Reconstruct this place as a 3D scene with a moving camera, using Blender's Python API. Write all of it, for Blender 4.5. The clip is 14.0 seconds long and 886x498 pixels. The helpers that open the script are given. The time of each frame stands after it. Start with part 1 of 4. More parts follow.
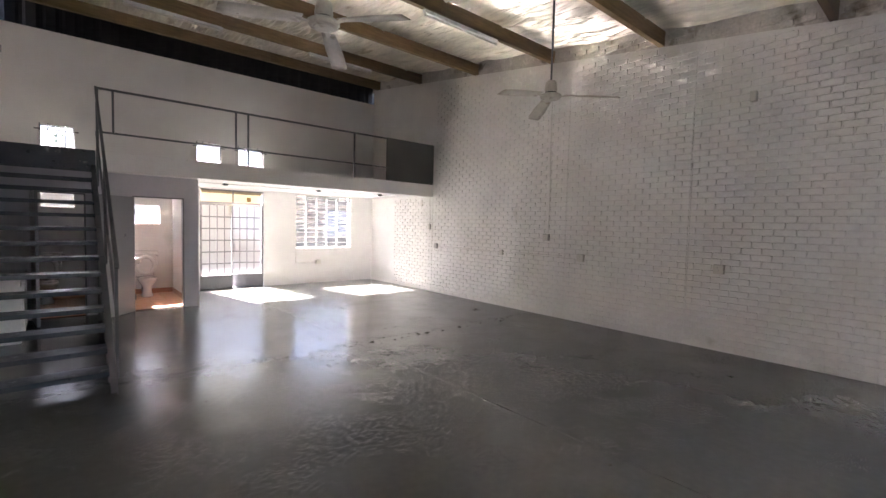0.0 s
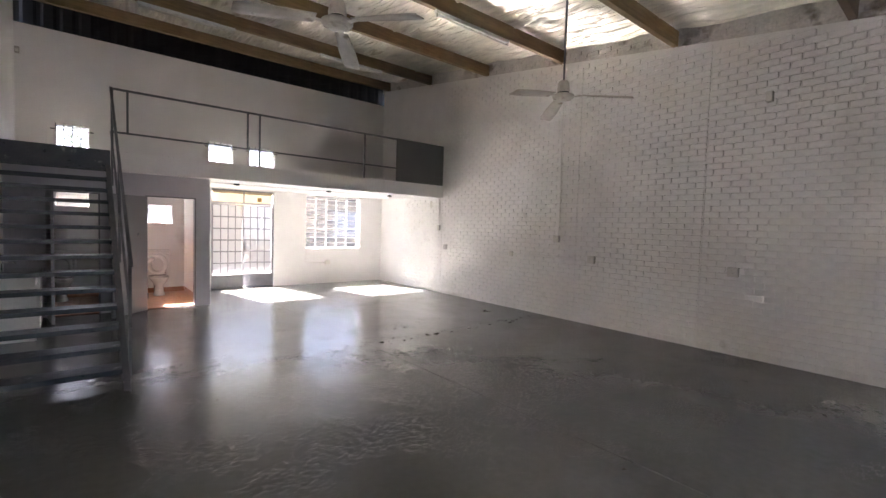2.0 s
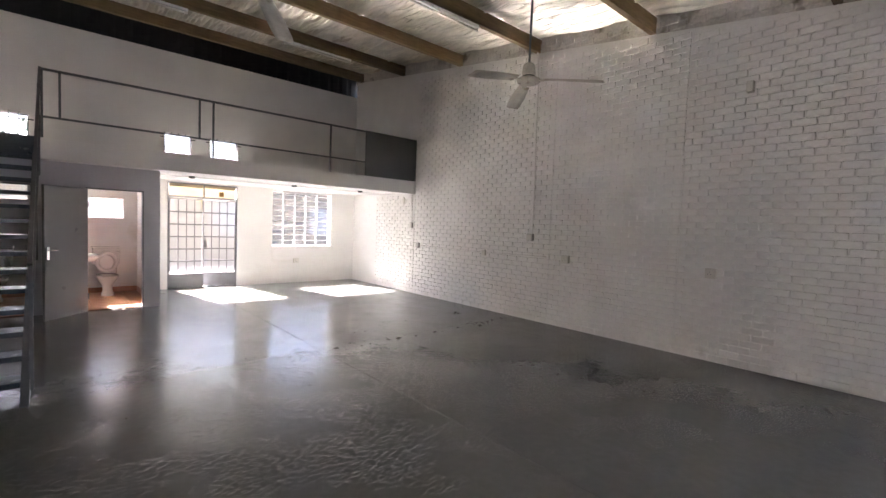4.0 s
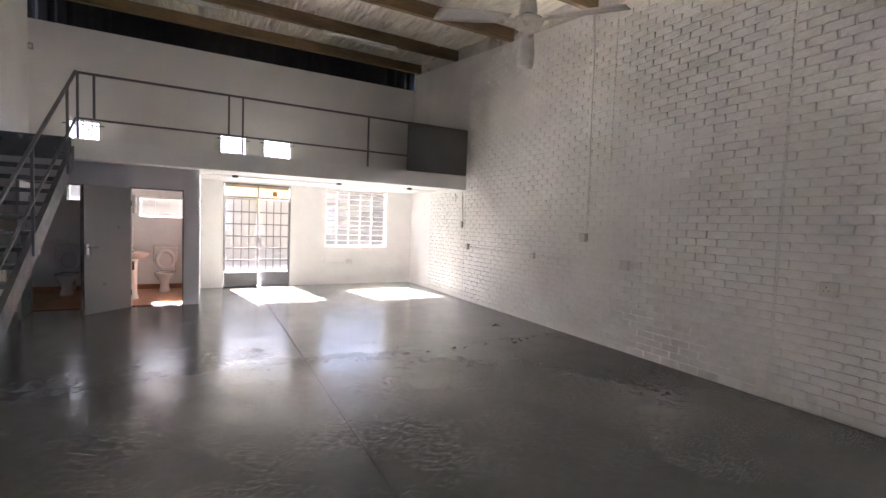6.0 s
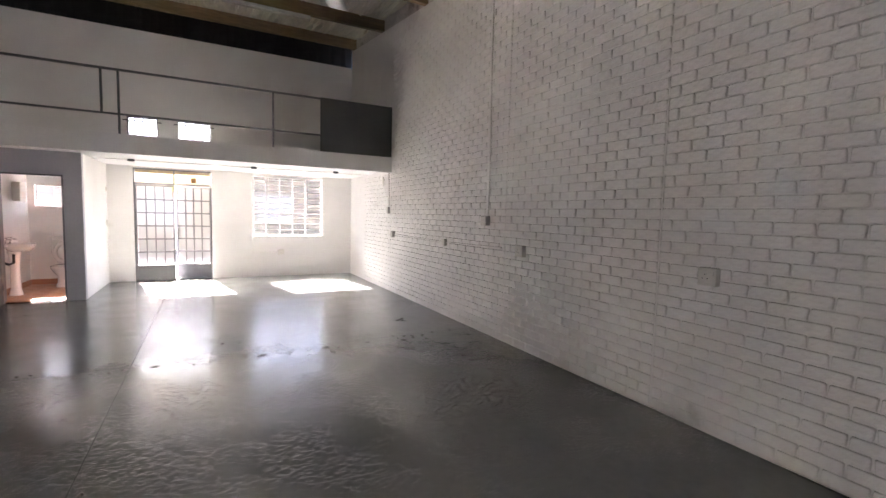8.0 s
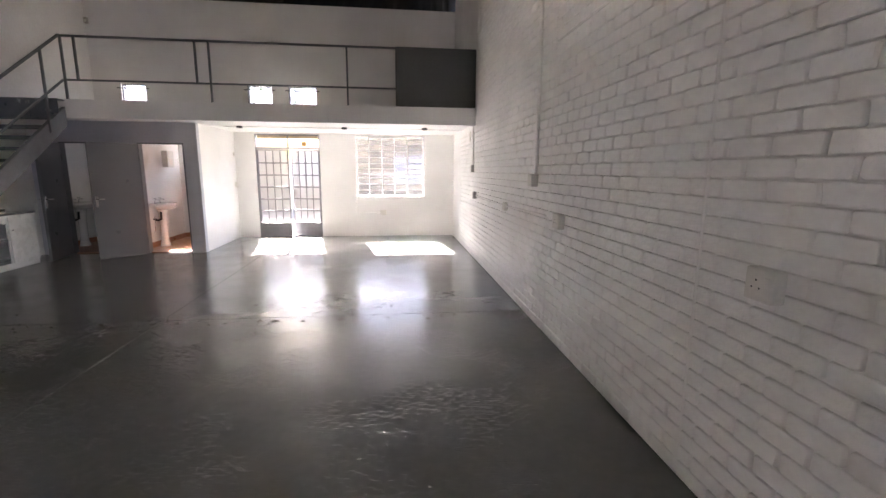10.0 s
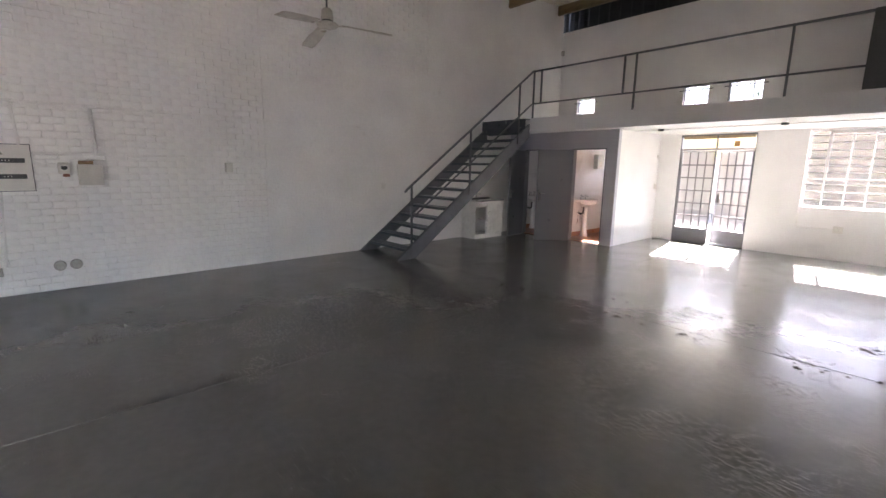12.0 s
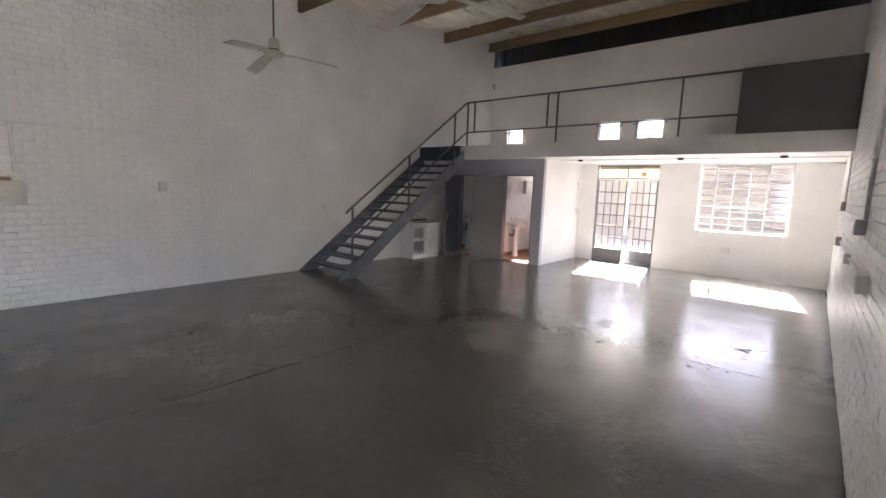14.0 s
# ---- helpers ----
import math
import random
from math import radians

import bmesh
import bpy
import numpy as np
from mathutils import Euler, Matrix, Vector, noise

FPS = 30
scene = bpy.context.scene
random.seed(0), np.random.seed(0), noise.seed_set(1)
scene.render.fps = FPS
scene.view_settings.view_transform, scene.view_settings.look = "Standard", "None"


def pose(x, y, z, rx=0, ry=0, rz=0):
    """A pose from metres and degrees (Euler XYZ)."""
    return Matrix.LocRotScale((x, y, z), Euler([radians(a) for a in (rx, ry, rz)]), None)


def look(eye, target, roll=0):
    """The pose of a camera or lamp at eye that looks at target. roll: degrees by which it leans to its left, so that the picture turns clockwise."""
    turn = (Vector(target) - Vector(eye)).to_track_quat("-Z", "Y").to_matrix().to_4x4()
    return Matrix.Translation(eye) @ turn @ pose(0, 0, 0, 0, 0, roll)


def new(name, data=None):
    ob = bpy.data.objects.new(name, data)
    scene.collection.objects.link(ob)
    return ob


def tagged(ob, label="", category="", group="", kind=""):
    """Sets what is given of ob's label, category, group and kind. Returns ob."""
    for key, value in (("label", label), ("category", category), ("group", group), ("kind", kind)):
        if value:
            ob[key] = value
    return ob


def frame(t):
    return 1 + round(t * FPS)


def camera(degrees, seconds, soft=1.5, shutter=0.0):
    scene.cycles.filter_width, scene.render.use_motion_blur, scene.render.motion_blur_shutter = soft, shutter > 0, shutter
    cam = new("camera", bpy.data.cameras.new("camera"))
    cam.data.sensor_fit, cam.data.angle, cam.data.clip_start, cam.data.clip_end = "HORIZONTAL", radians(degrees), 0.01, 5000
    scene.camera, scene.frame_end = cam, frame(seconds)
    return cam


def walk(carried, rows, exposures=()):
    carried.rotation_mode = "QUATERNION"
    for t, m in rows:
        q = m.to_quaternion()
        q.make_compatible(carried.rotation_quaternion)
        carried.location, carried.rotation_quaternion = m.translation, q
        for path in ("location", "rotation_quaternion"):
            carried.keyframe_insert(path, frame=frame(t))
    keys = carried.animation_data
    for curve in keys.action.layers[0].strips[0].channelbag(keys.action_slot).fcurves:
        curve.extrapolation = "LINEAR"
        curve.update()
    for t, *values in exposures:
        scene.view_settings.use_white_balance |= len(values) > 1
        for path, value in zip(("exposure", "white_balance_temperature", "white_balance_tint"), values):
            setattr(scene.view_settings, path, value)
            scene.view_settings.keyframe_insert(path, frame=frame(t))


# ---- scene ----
cam = camera(90.2, 14.0)
EXPO = [(0.0, 5.76, 6600, 24), (7.0, 5.7, 6600, 24), (14.0, 5.6, 6550, 24)]
PATH = [
    (0, (-0.029, -0.009, 1.665), (1.272, 1.507, 1.556), 1.5),
    (0.5, (0.005, 0.009, 1.633), (1.185, 1.621, 1.534), 1.5),
    (1, (-0.001, 0.016, 1.635), (1.133, 1.66, 1.537), 1.6),
    (1.5, (0.006, 0.018, 1.631), (1.155, 1.652, 1.534), 1.7),
    (2, (-0.041, 0.024, 1.652), (1.232, 1.563, 1.549), 1.8),
    (2.5, (-0.055, 0.02, 1.631), (1.313, 1.475, 1.525), 2.1),
    (5, (1.248, 0.297, 1.633), (2.366, 1.952, 1.525), 2.5),
    (5.5, (1.63, 0.343, 1.589), (2.572, 2.104, 1.478), 2.2),
    (6, (2.035, 0.327, 1.596), (2.976, 2.089, 1.485), 2.1),
    (6.5, (2.459, 0.224, 1.598), (3.407, 1.981, 1.479), 2.1),
    (7, (2.858, 0.202, 1.576), (3.836, 1.942, 1.45), 1.9),
    (9.5, (5.029, 0.485, 1.531), (5.576, 2.386, 1.24), 0.2),
    (10, (5.432, 0.622, 1.576), (5.658, 2.578, 1.225), 0.4),
    (10.5, (5.758, 0.797, 1.569), (5.431, 2.734, 1.193), 1.4),
    (11, (5.972, 0.736, 1.565), (5.11, 2.497, 1.169), 1.6),
    (11.5, (6.195, 0.673, 1.592), (4.942, 2.182, 1.199), 0.8),
    (12, (6.397, 0.652, 1.622), (4.93, 1.96, 1.252), 0.8),
    (12.5, (6.509, 0.564, 1.662), (5.005, 1.834, 1.306), 1.2),
    (13, (6.537, 0.393, 1.707), (5.079, 1.719, 1.368), 1.5),
    (13.5, (6.545, 0.353, 1.699), (5.177, 1.778, 1.386), 1.9),
    (14, (6.579, 0.358, 1.667), (5.31, 1.88, 1.395), 2.0),
]
walk(cam, [(t, look(eye, target, roll)) for t, eye, target, roll in PATH], EXPO)

# ---- light ----
SUN_WAY = Vector((0.22, -1.16, -1.0)).normalized()
world = bpy.data.worlds.new("world")
scene.world = world
world.use_nodes = True
wn = world.node_tree.nodes
sky = wn.new("ShaderNodeTexSky")
sky.sky_type, sky.sun_disc = "NISHITA", False
sky.sun_elevation = math.asin(-SUN_WAY.z)
sky.sun_rotation = math.atan2(-SUN_WAY.x, -SUN_WAY.y)
wn["Background"].inputs["Strength"].default_value = 0.05
world.node_tree.links.new(sky.outputs["Color"], wn["Background"].inputs["Color"])
sun_data = bpy.data.lights.new("sun", "SUN")
sun_data.energy, sun_data.angle, sun_data.color = 5.0, radians(0.5), (1.0, 0.965, 0.92)
sun = new("sun", sun_data)
scene.cycles.blur_glossy, scene.cycles.sample_clamp_indirect = 0.12, 5.0
scene.cycles.caustics_reflective = True
sun.matrix_world = look((0, 30, 30), Vector((0, 30, 30)) + SUN_WAY)


# ---- materials ----
def material(name, base, rough=0.6, metal=0.0, vary=0.12, scale=3.0, fine=60.0, bump=0.15, stain=None, stain_at=0.62,
             stain_scale=1.2, rough_vary=0.1, stretch=(1, 1, 1), per_object=0.0, coat=0.0):
    """A surface with a broad and a fine mottle, optional stains, gloss variation and fine relief."""
    m = bpy.data.materials.new(name)
    m.use_nodes = True
    nt = m.node_tree
    n, l = nt.nodes, nt.links
    b = n["Principled BSDF"]
    b.inputs["Metallic"].default_value = metal
    b.inputs["Coat Weight"].default_value = coat
    co = n.new("ShaderNodeTexCoord")
    mp = n.new("ShaderNodeMapping")
    mp.inputs["Scale"].default_value = stretch
    l.new(co.outputs["Object"], mp.inputs["Vector"])

    def noise_at(s, detail=4):
        t = n.new("ShaderNodeTexNoise")
        t.inputs["Scale"].default_value, t.inputs["Detail"].default_value = s, detail
        l.new(mp.outputs["Vector"], t.inputs["Vector"])
        return t.outputs["Fac"]

    def ranged(src, a, c, lo=0.3, hi=0.7):
        r = n.new("ShaderNodeMapRange")
        r.inputs["From Min"].default_value, r.inputs["From Max"].default_value = lo, hi
        r.inputs["To Min"].default_value, r.inputs["To Max"].default_value = a, c
        l.new(src, r.inputs["Value"])
        return r.outputs["Result"]

    def times(a, c):
        k = n.new("ShaderNodeMath")
        k.operation = "MULTIPLY"
        l.new(a, k.inputs[0])
        l.new(c, k.inputs[1])
        return k.outputs[0]

    broad, small = noise_at(scale), noise_at(fine)
    value = times(ranged(broad, 1 - vary, 1 + vary), ranged(small, 1 - vary * 0.6, 1 + vary * 0.6))
    if per_object:
        info = n.new("ShaderNodeObjectInfo")
        value = times(value, ranged(info.outputs["Random"], 1 - per_object, 1 + per_object, 0, 1))
    mul = n.new("ShaderNodeVectorMath")
    mul.operation = "SCALE"
    mul.inputs[0].default_value = base
    l.new(value, mul.inputs["Scale"])
    colour = mul.outputs["Vector"]
    if stain:
        mix = n.new("ShaderNodeMix")
        mix.data_type = "RGBA"
        l.new(ranged(noise_at(stain_scale, 6), 0, 1, stain_at, stain_at + 0.1), mix.inputs["Factor"])
        l.new(colour, mix.inputs["A"])
        mix.inputs["B"].default_value = (*stain, 1)
        colour = mix.outputs["Result"]
    l.new(colour, b.inputs["Base Color"])
    l.new(ranged(noise_at(scale * 2.3), max(rough - rough_vary, 0.03), min(rough + rough_vary, 1)), b.inputs["Roughness"])
    if bump:
        bp = n.new("ShaderNodeBump")
        bp.inputs["Strength"].default_value, bp.inputs["Distance"].default_value = bump, 0.01
        l.new(small, bp.inputs["Height"])
        l.new(bp.outputs["Normal"], b.inputs["Normal"])
    return m


def glass(name, colour=(1, 1, 1), rough=0.0):
    m = bpy.data.materials.new(name)
    m.use_nodes = True
    b = m.node_tree.nodes["Principled BSDF"]
    b.inputs["Base Color"].default_value = (*colour, 1)
    b.inputs["Roughness"].default_value = rough
    b.inputs["Transmission Weight"].default_value = 1
    b.inputs["IOR"].default_value = 1.2
    return m


def floor_paint():
    """Glossy grey floor enamel over uneven concrete: scuffs, trowel ripples and dull patches."""
    m = material("floor_enamel", (0.104, 0.108, 0.098), 0.21, 0, 0.1, 0.9, 14, 0.0, rough_vary=0.05, coat=0.0)
    nt = m.node_tree
    n, l = nt.nodes, nt.links
    b = n["Principled BSDF"]
    b.inputs["Specular IOR Level"].default_value = 0.85
    co = n.new("ShaderNodeTexCoord")
    ripple, grain, mask = (n.new("ShaderNodeTexNoise") for _ in range(3))
    streak = n.new("ShaderNodeMapping")
    streak.inputs["Rotation"].default_value, streak.inputs["Scale"].default_value = (0, 0, 0.5), (0.2, 1, 1)
    l.new(co.outputs["Object"], streak.inputs["Vector"])
    for t, s, d in ((ripple, 3.0, 3), (grain, 85, 5), (mask, 1.6, 6)):
        t.inputs["Scale"].default_value, t.inputs["Detail"].default_value = s, d
        l.new((streak if t == grain else co).outputs["Vector" if t == grain else "Object"], t.inputs["Vector"])
    amount = n.new("ShaderNodeMapRange")
    amount.inputs["From Min"].default_value, amount.inputs["From Max"].default_value = 0.42, 0.66
    amount.inputs["To Min"].default_value, amount.inputs["To Max"].default_value = 0.03, 0.5
    far, worn, total = n.new("ShaderNodeVectorMath"), n.new("ShaderNodeMapRange"), n.new("ShaderNodeMath")
    far.operation, total.operation = "DISTANCE", "ADD"
    far.inputs[1].default_value = (0.9, 3.0, 0)
    band = n.new("ShaderNodeMapping")
    band.inputs["Scale"].default_value = (0.27, 1, 1)
    l.new(co.outputs["Object"], band.inputs["Vector"])
    l.new(band.outputs["Vector"], far.inputs[0])
    worn.inputs["From Min"].default_value, worn.inputs["From Max"].default_value = 0.6, 2.0
    worn.inputs["To Min"].default_value, worn.inputs["To Max"].default_value = 0.08, -0.1
    l.new(far.outputs["Value"], worn.inputs["Value"])
    l.new(mask.outputs["Fac"], total.inputs[0])
    l.new(worn.outputs["Result"], total.inputs[1])
    l.new(total.outputs["Value"], amount.inputs["Value"])
    first, second = n.new("ShaderNodeBump"), n.new("ShaderNodeBump")
    first.inputs["Strength"].default_value, first.inputs["Distance"].default_value = 0.12, 0.02
    second.inputs["Distance"].default_value = 0.004
    l.new(ripple.outputs["Fac"], first.inputs["Height"])
    fleck = n.new("ShaderNodeMapRange")
    fleck.inputs["From Min"].default_value, fleck.inputs["From Max"].default_value = 0.54, 0.68
    l.new(grain.outputs["Fac"], fleck.inputs["Value"])
    l.new(fleck.outputs["Result"], second.inputs["Height"])
    l.new(amount.outputs["Result"], second.inputs["Strength"])
    l.new(first.outputs["Normal"], second.inputs["Normal"])
    l.new(second.outputs["Normal"], b.inputs["Normal"])
    return m


PAINT = material("white_wall_paint", (0.84, 0.825, 0.8), 0.55, 0, 0.05, 1.1, 45, 0.12, stain=(0.66, 0.63, 0.58), stain_at=0.66, stain_scale=0.9)
BRICK_PAINT = material("white_painted_brick", (0.84, 0.825, 0.79), 0.4, 0, 0.05, 1.3, 24, 1.0, stain=(0.68, 0.65, 0.6), stain_at=0.68, stain_scale=2.1)
SOFFIT = material("white_soffit_paint", (0.84, 0.83, 0.81), 0.6, 0, 0.04, 1.0, 50, 0.06)
GREY_PAINT = material("grey_wall_paint", (0.5, 0.5, 0.53), 0.5, 0, 0.06, 1.3, 40, 0.1)
UPPER = material("dusty_unpainted_strip", (0.64, 0.61, 0.56), 0.8, 0, 0.2, 2.0, 30, 0.5, stain=(0.25, 0.21, 0.17), stain_at=0.58, stain_scale=3)
FLOOR = floor_paint()
JOINT = material("dark_joint", (0.045, 0.045, 0.04), 0.8)
STEEL = material("dark_grey_steel_paint", (0.10, 0.105, 0.115), 0.38, 0.0, 0.15, 4, 70, 0.1, stain=(0.22, 0.22, 0.22), stain_at=0.68, stain_scale=9)
STEEL_PLATE = material("scuffed_blue_grey_steel", (0.07, 0.085, 0.1), 0.35, 0.2, 0.2, 5, 60, 0.1, stain=(0.34, 0.36, 0.38), stain_at=0.62, stain_scale=6)
DOOR_PAINT = material("grey_door_enamel", (0.17, 0.175, 0.185), 0.3, 0, 0.03, 1.5, 50, 0.03, rough_vary=0.03)
BLACK = material("black_gap_sheet", (0.012, 0.012, 0.015), 0.6, 0, 0.2, 3, 40, 0.1)
WOOD = material("rough_brown_timber", (0.26, 0.175, 0.09), 0.7, 0, 0.3, 2.2, 30, 0.4, stain=(0.11, 0.075, 0.045), stain_at=0.56, stain_scale=1.6, stretch=(0.15, 1, 1), per_object=0.15)
FOIL = material("crumpled_silver_foil", (0.84, 0.8, 0.69), 0.42, 0.4, 0.12, 5, 30, 0.5, stain=(0.45, 0.36, 0.24), stain_at=0.62, stain_scale=4, rough_vary=0.1, stretch=(1, 0.18, 1))
WHITE = material("white_enamel", (0.8, 0.8, 0.78), 0.3, 0, 0.04, 4, 50, 0.03, stain=(0.6, 0.57, 0.5), stain_at=0.72, stain_scale=5)
PORCELAIN = material("white_porcelain", (0.82, 0.81, 0.78), 0.12, 0, 0.02, 3, 40, 0.0, coat=0.4)
CHROME = material("chrome", (0.75, 0.75, 0.75), 0.15, 1.0, 0.04, 6, 60, 0.0, rough_vary=0.05)
PLASTIC = material("aged_white_plastic", (0.68, 0.66, 0.6), 0.4, 0, 0.07, 5, 60, 0.05)
DARK = material("black_plastic", (0.02, 0.02, 0.022), 0.4, 0, 0.1, 5, 60, 0.05)
TERRACOTTA = material("red_brown_tile", (0.36, 0.15, 0.07), 0.35, 0, 0.06, 4, 40, 0.04, per_object=0.05)
# Pane tints are darkened to tone down the glare of the view outside.
GLASS = glass("dimmed_glass", (0.26, 0.265, 0.275))
FROST = glass("obscured_glass", (0.26, 0.265, 0.265), 0.3)
PAVING = material("sunlit_asphalt", (0.075, 0.07, 0.065), 0.85, 0, 0.15, 1.5, 30, 0.3)
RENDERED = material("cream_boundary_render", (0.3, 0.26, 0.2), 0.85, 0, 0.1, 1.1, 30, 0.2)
LEAF = material("green_leaves", (0.07, 0.11, 0.03), 0.6, 0, 0.4, 3, 20, 0.2)
BARK = material("grey_bark", (0.16, 0.12, 0.09), 0.9, 0, 0.3, 6, 40, 0.5)


# ---- mesh helpers ----
def mesh_object(name, bm, mat, parent=None, label=""):
    me = bpy.data.meshes.new(name)
    bmesh.ops.recalc_face_normals(bm, faces=bm.faces)
    bm.to_mesh(me)
    bm.free()
    me.materials.append(mat)
    ob = new(name, me)
    if parent:
        ob.parent = parent
    if label:
        ob["label"] = label
    return ob


def part(name, bm, mat, parent, label=""):
    return mesh_object(name, bm, mat, parent, label)


def thing(name, label, category, at=(0, 0, 0), rz=0, group="", kind=""):
    ob = new(name)
    ob.empty_display_size = 0.1
    ob.matrix_basis = pose(*at, 0, 0, rz)
    return tagged(ob, label, category, group, kind)


def add_box(bm, x0, x1, y0, y1, z0, z1, bevel=0.0):
    vs = [bm.verts.new((x, y, z)) for x in (x0, x1) for y in (y0, y1) for z in (z0, z1)]
    faces = [bm.faces.new([vs[i] for i in f]) for f in
             ((0, 1, 3, 2), (4, 6, 7, 5), (0, 4, 5, 1), (2, 3, 7, 6), (0, 2, 6, 4), (1, 5, 7, 3))]
    if bevel:
        edges = list({e for f in faces for e in f.edges})
        bmesh.ops.bevel(bm, geom=edges, offset=bevel, segments=2, affect="EDGES", profile=0.5)
    return bm


def box(x0, x1, y0, y1, z0, z1, bevel=0.0):
    return add_box(bmesh.new(), x0, x1, y0, y1, z0, z1, bevel)


def add_tube(bm, pts, r, sides=10, square=False):
    """A round or square bar through the points."""
    if square:
        sides = 4
    pts = [Vector(p) for p in pts]
    rings = []
    for i, p in enumerate(pts):
        d = (pts[min(i + 1, len(pts) - 1)] - pts[max(i - 1, 0)]).normalized()
        up = Vector((0, 0, 1)) if abs(d.z) < 0.95 else Vector((0, 1, 0))
        u = d.cross(up).normalized()
        v = u.cross(d)
        off = math.pi / 4 if square else 0
        rr = r * math.sqrt(2) if square else r
        rings.append([bm.verts.new(p + rr * (math.cos(off + a) * u + math.sin(off + a) * v))
                      for a in (2 * math.pi * k / sides for k in range(sides))])
    for a, c in zip(rings, rings[1:]):
        for k in range(sides):
            f = bm.faces.new((a[k], a[(k + 1) % sides], c[(k + 1) % sides], c[k]))
            f.smooth = not square
    bm.faces.new(rings[0][::-1])
    bm.faces.new(rings[-1])
    return bm


def tube(pts, r, sides=10, square=False):
    return add_tube(bmesh.new(), pts, r, sides, square)


def lathe(profile, sides=24, sx=1.0, sy=1.0, at=(0, 0, 0)):
    """A turned shape from (radius, height) pairs."""
    bm = bmesh.new()
    rings = [[bm.verts.new((at[0] + sx * r * math.cos(a), at[1] + sy * r * math.sin(a), at[2] + z))
              for a in (2 * math.pi * k / sides for k in range(sides))] for r, z in profile]
    for a, c in zip(rings, rings[1:]):
        for k in range(sides):
            bm.faces.new((a[k], a[(k + 1) % sides], c[(k + 1) % sides], c[k])).smooth = True
    bm.faces.new(rings[0][::-1])
    bm.faces.new(rings[-1])
    return bm


def prism(outline, axis, a, c):
    """An outline of (u, v) pairs pushed along an axis: x takes (y, z), y takes (x, z), z takes (x, y)."""
    bm = bmesh.new()

    def at(u, v, w):
        return {"x": (w, u, v), "y": (u, w, v), "z": (u, v, w)}[axis]
    lo = [bm.verts.new(at(u, v, a)) for u, v in outline]
    hi = [bm.verts.new(at(u, v, c)) for u, v in outline]
    bm.faces.new(lo)
    bm.faces.new(hi[::-1])
    k = len(lo)
    for i in range(k):
        bm.faces.new((lo[i], lo[(i + 1) % k], hi[(i + 1) % k], hi[i]))
    return bm


def holed_wall(u0, u1, v0, v1, w0, w1, holes, axis="y"):
    """A wall with rectangular openings that go through it."""
    us = sorted({u0, u1, *(h[i] for h in holes for i in (0, 1))})
    vs = sorted({v0, v1, *(h[i] for h in holes for i in (2, 3))})
    bm, made = bmesh.new(), {}

    def vert(i, j, w):
        key = (i, j, w)
        if key not in made:
            u, v = us[i], vs[j]
            made[key] = bm.verts.new((u, w, v) if axis == "y" else (w, u, v))
        return made[key]

    def solid(i, j):
        if not (0 <= i < len(us) - 1 and 0 <= j < len(vs) - 1):
            return False
        u, v = (us[i] + us[i + 1]) / 2, (vs[j] + vs[j + 1]) / 2
        return not any(h[0] < u < h[1] and h[2] < v < h[3] for h in holes)
    for i in range(len(us) - 1):
        for j in range(len(vs) - 1):
            if not solid(i, j):
                continue
            for w in (w0, w1):
                bm.faces.new([vert(i, j, w), vert(i + 1, j, w), vert(i + 1, j + 1, w), vert(i, j + 1, w)])
            for di, dj, e in ((-1, 0, ((i, j), (i, j + 1))), (1, 0, ((i + 1, j), (i + 1, j + 1))),
                              (0, -1, ((i, j), (i + 1, j))), (0, 1, ((i, j + 1), (i + 1, j + 1)))):
                if not solid(i + di, j + dj):
                    (a, c), (d, f) = e
                    bm.faces.new([vert(a, c, w0), vert(d, f, w0), vert(d, f, w1), vert(a, c, w1)])
    return bm


# ---- the shell ----
LEFT, RIGHT, FAR, REAR = -0.92, 6.895, 11.355, -3.5
MEZZ, SOFFIT_Z, EDGE = 2.64, 2.37, 8.49


def beam_bottom(y):
    return 4.05 + 0.13 * y


def roof_under(y):
    return beam_bottom(y) + 0.235


def structure(name, bm, mat, label, category):
    return tagged(mesh_object(name, bm, mat), label, category, kind="structure")


BAYS = ((LEFT, 3.0135), (3.0225, RIGHT))
RUNS = ((REAR, 5.3505), (5.3595, FAR + 0.05))
floor = structure("floor", box(LEFT - 0.2, RIGHT + 0.2, REAR - 0.2, FAR + 0.2, -0.2, -0.012), JOINT,
                  "glossy grey enamel-painted concrete floor with saw-cut joints", "floor")
for bx in BAYS:
    for by in RUNS:
        part("floor_bay", box(*bx, *by, -0.012, 0), FLOOR, floor)

NORTH_HOLES = [(2.335, 3.775, -0.3, 2.37), (4.60, 6.205, 0.945, 2.36), (-0.37, 0.14, 2.92, 3.37), (2.265, 2.79, 2.92, 3.40),
               (3.15, 3.76, 2.92, 3.40), (-0.38, 0.12, 1.80, 2.16), (0.79, 1.56, 1.52, 1.92)]
wall_north = structure("wall_north", holed_wall(LEFT - 0.25, RIGHT + 0.25, -0.3, 5.12, FAR, FAR + 0.22, NORTH_HOLES), PAINT,
                       "white plastered street wall with door and window openings", "wall")

# black sheet added for the unlit gap between street wall and roof
bm = bmesh.new()
steps = 180
row = []
for i in range(steps + 1):
    x = LEFT - 0.3 + (RIGHT + 0.6 - LEFT) * i / steps
    y = FAR + 0.10 + (0.02 if i % 6 in (1, 2) else 0.0)
    row.append((bm.verts.new((x, y, 5.0)), bm.verts.new((x, y, 6.0))))
for a, c in zip(row, row[1:]):
    bm.faces.new((a[0], c[0], c[1], a[1]))
cladding = structure("wall_cladding", bm, BLACK, "black ribbed sheet standing in for the dark gap above the plastered wall", "cladding")

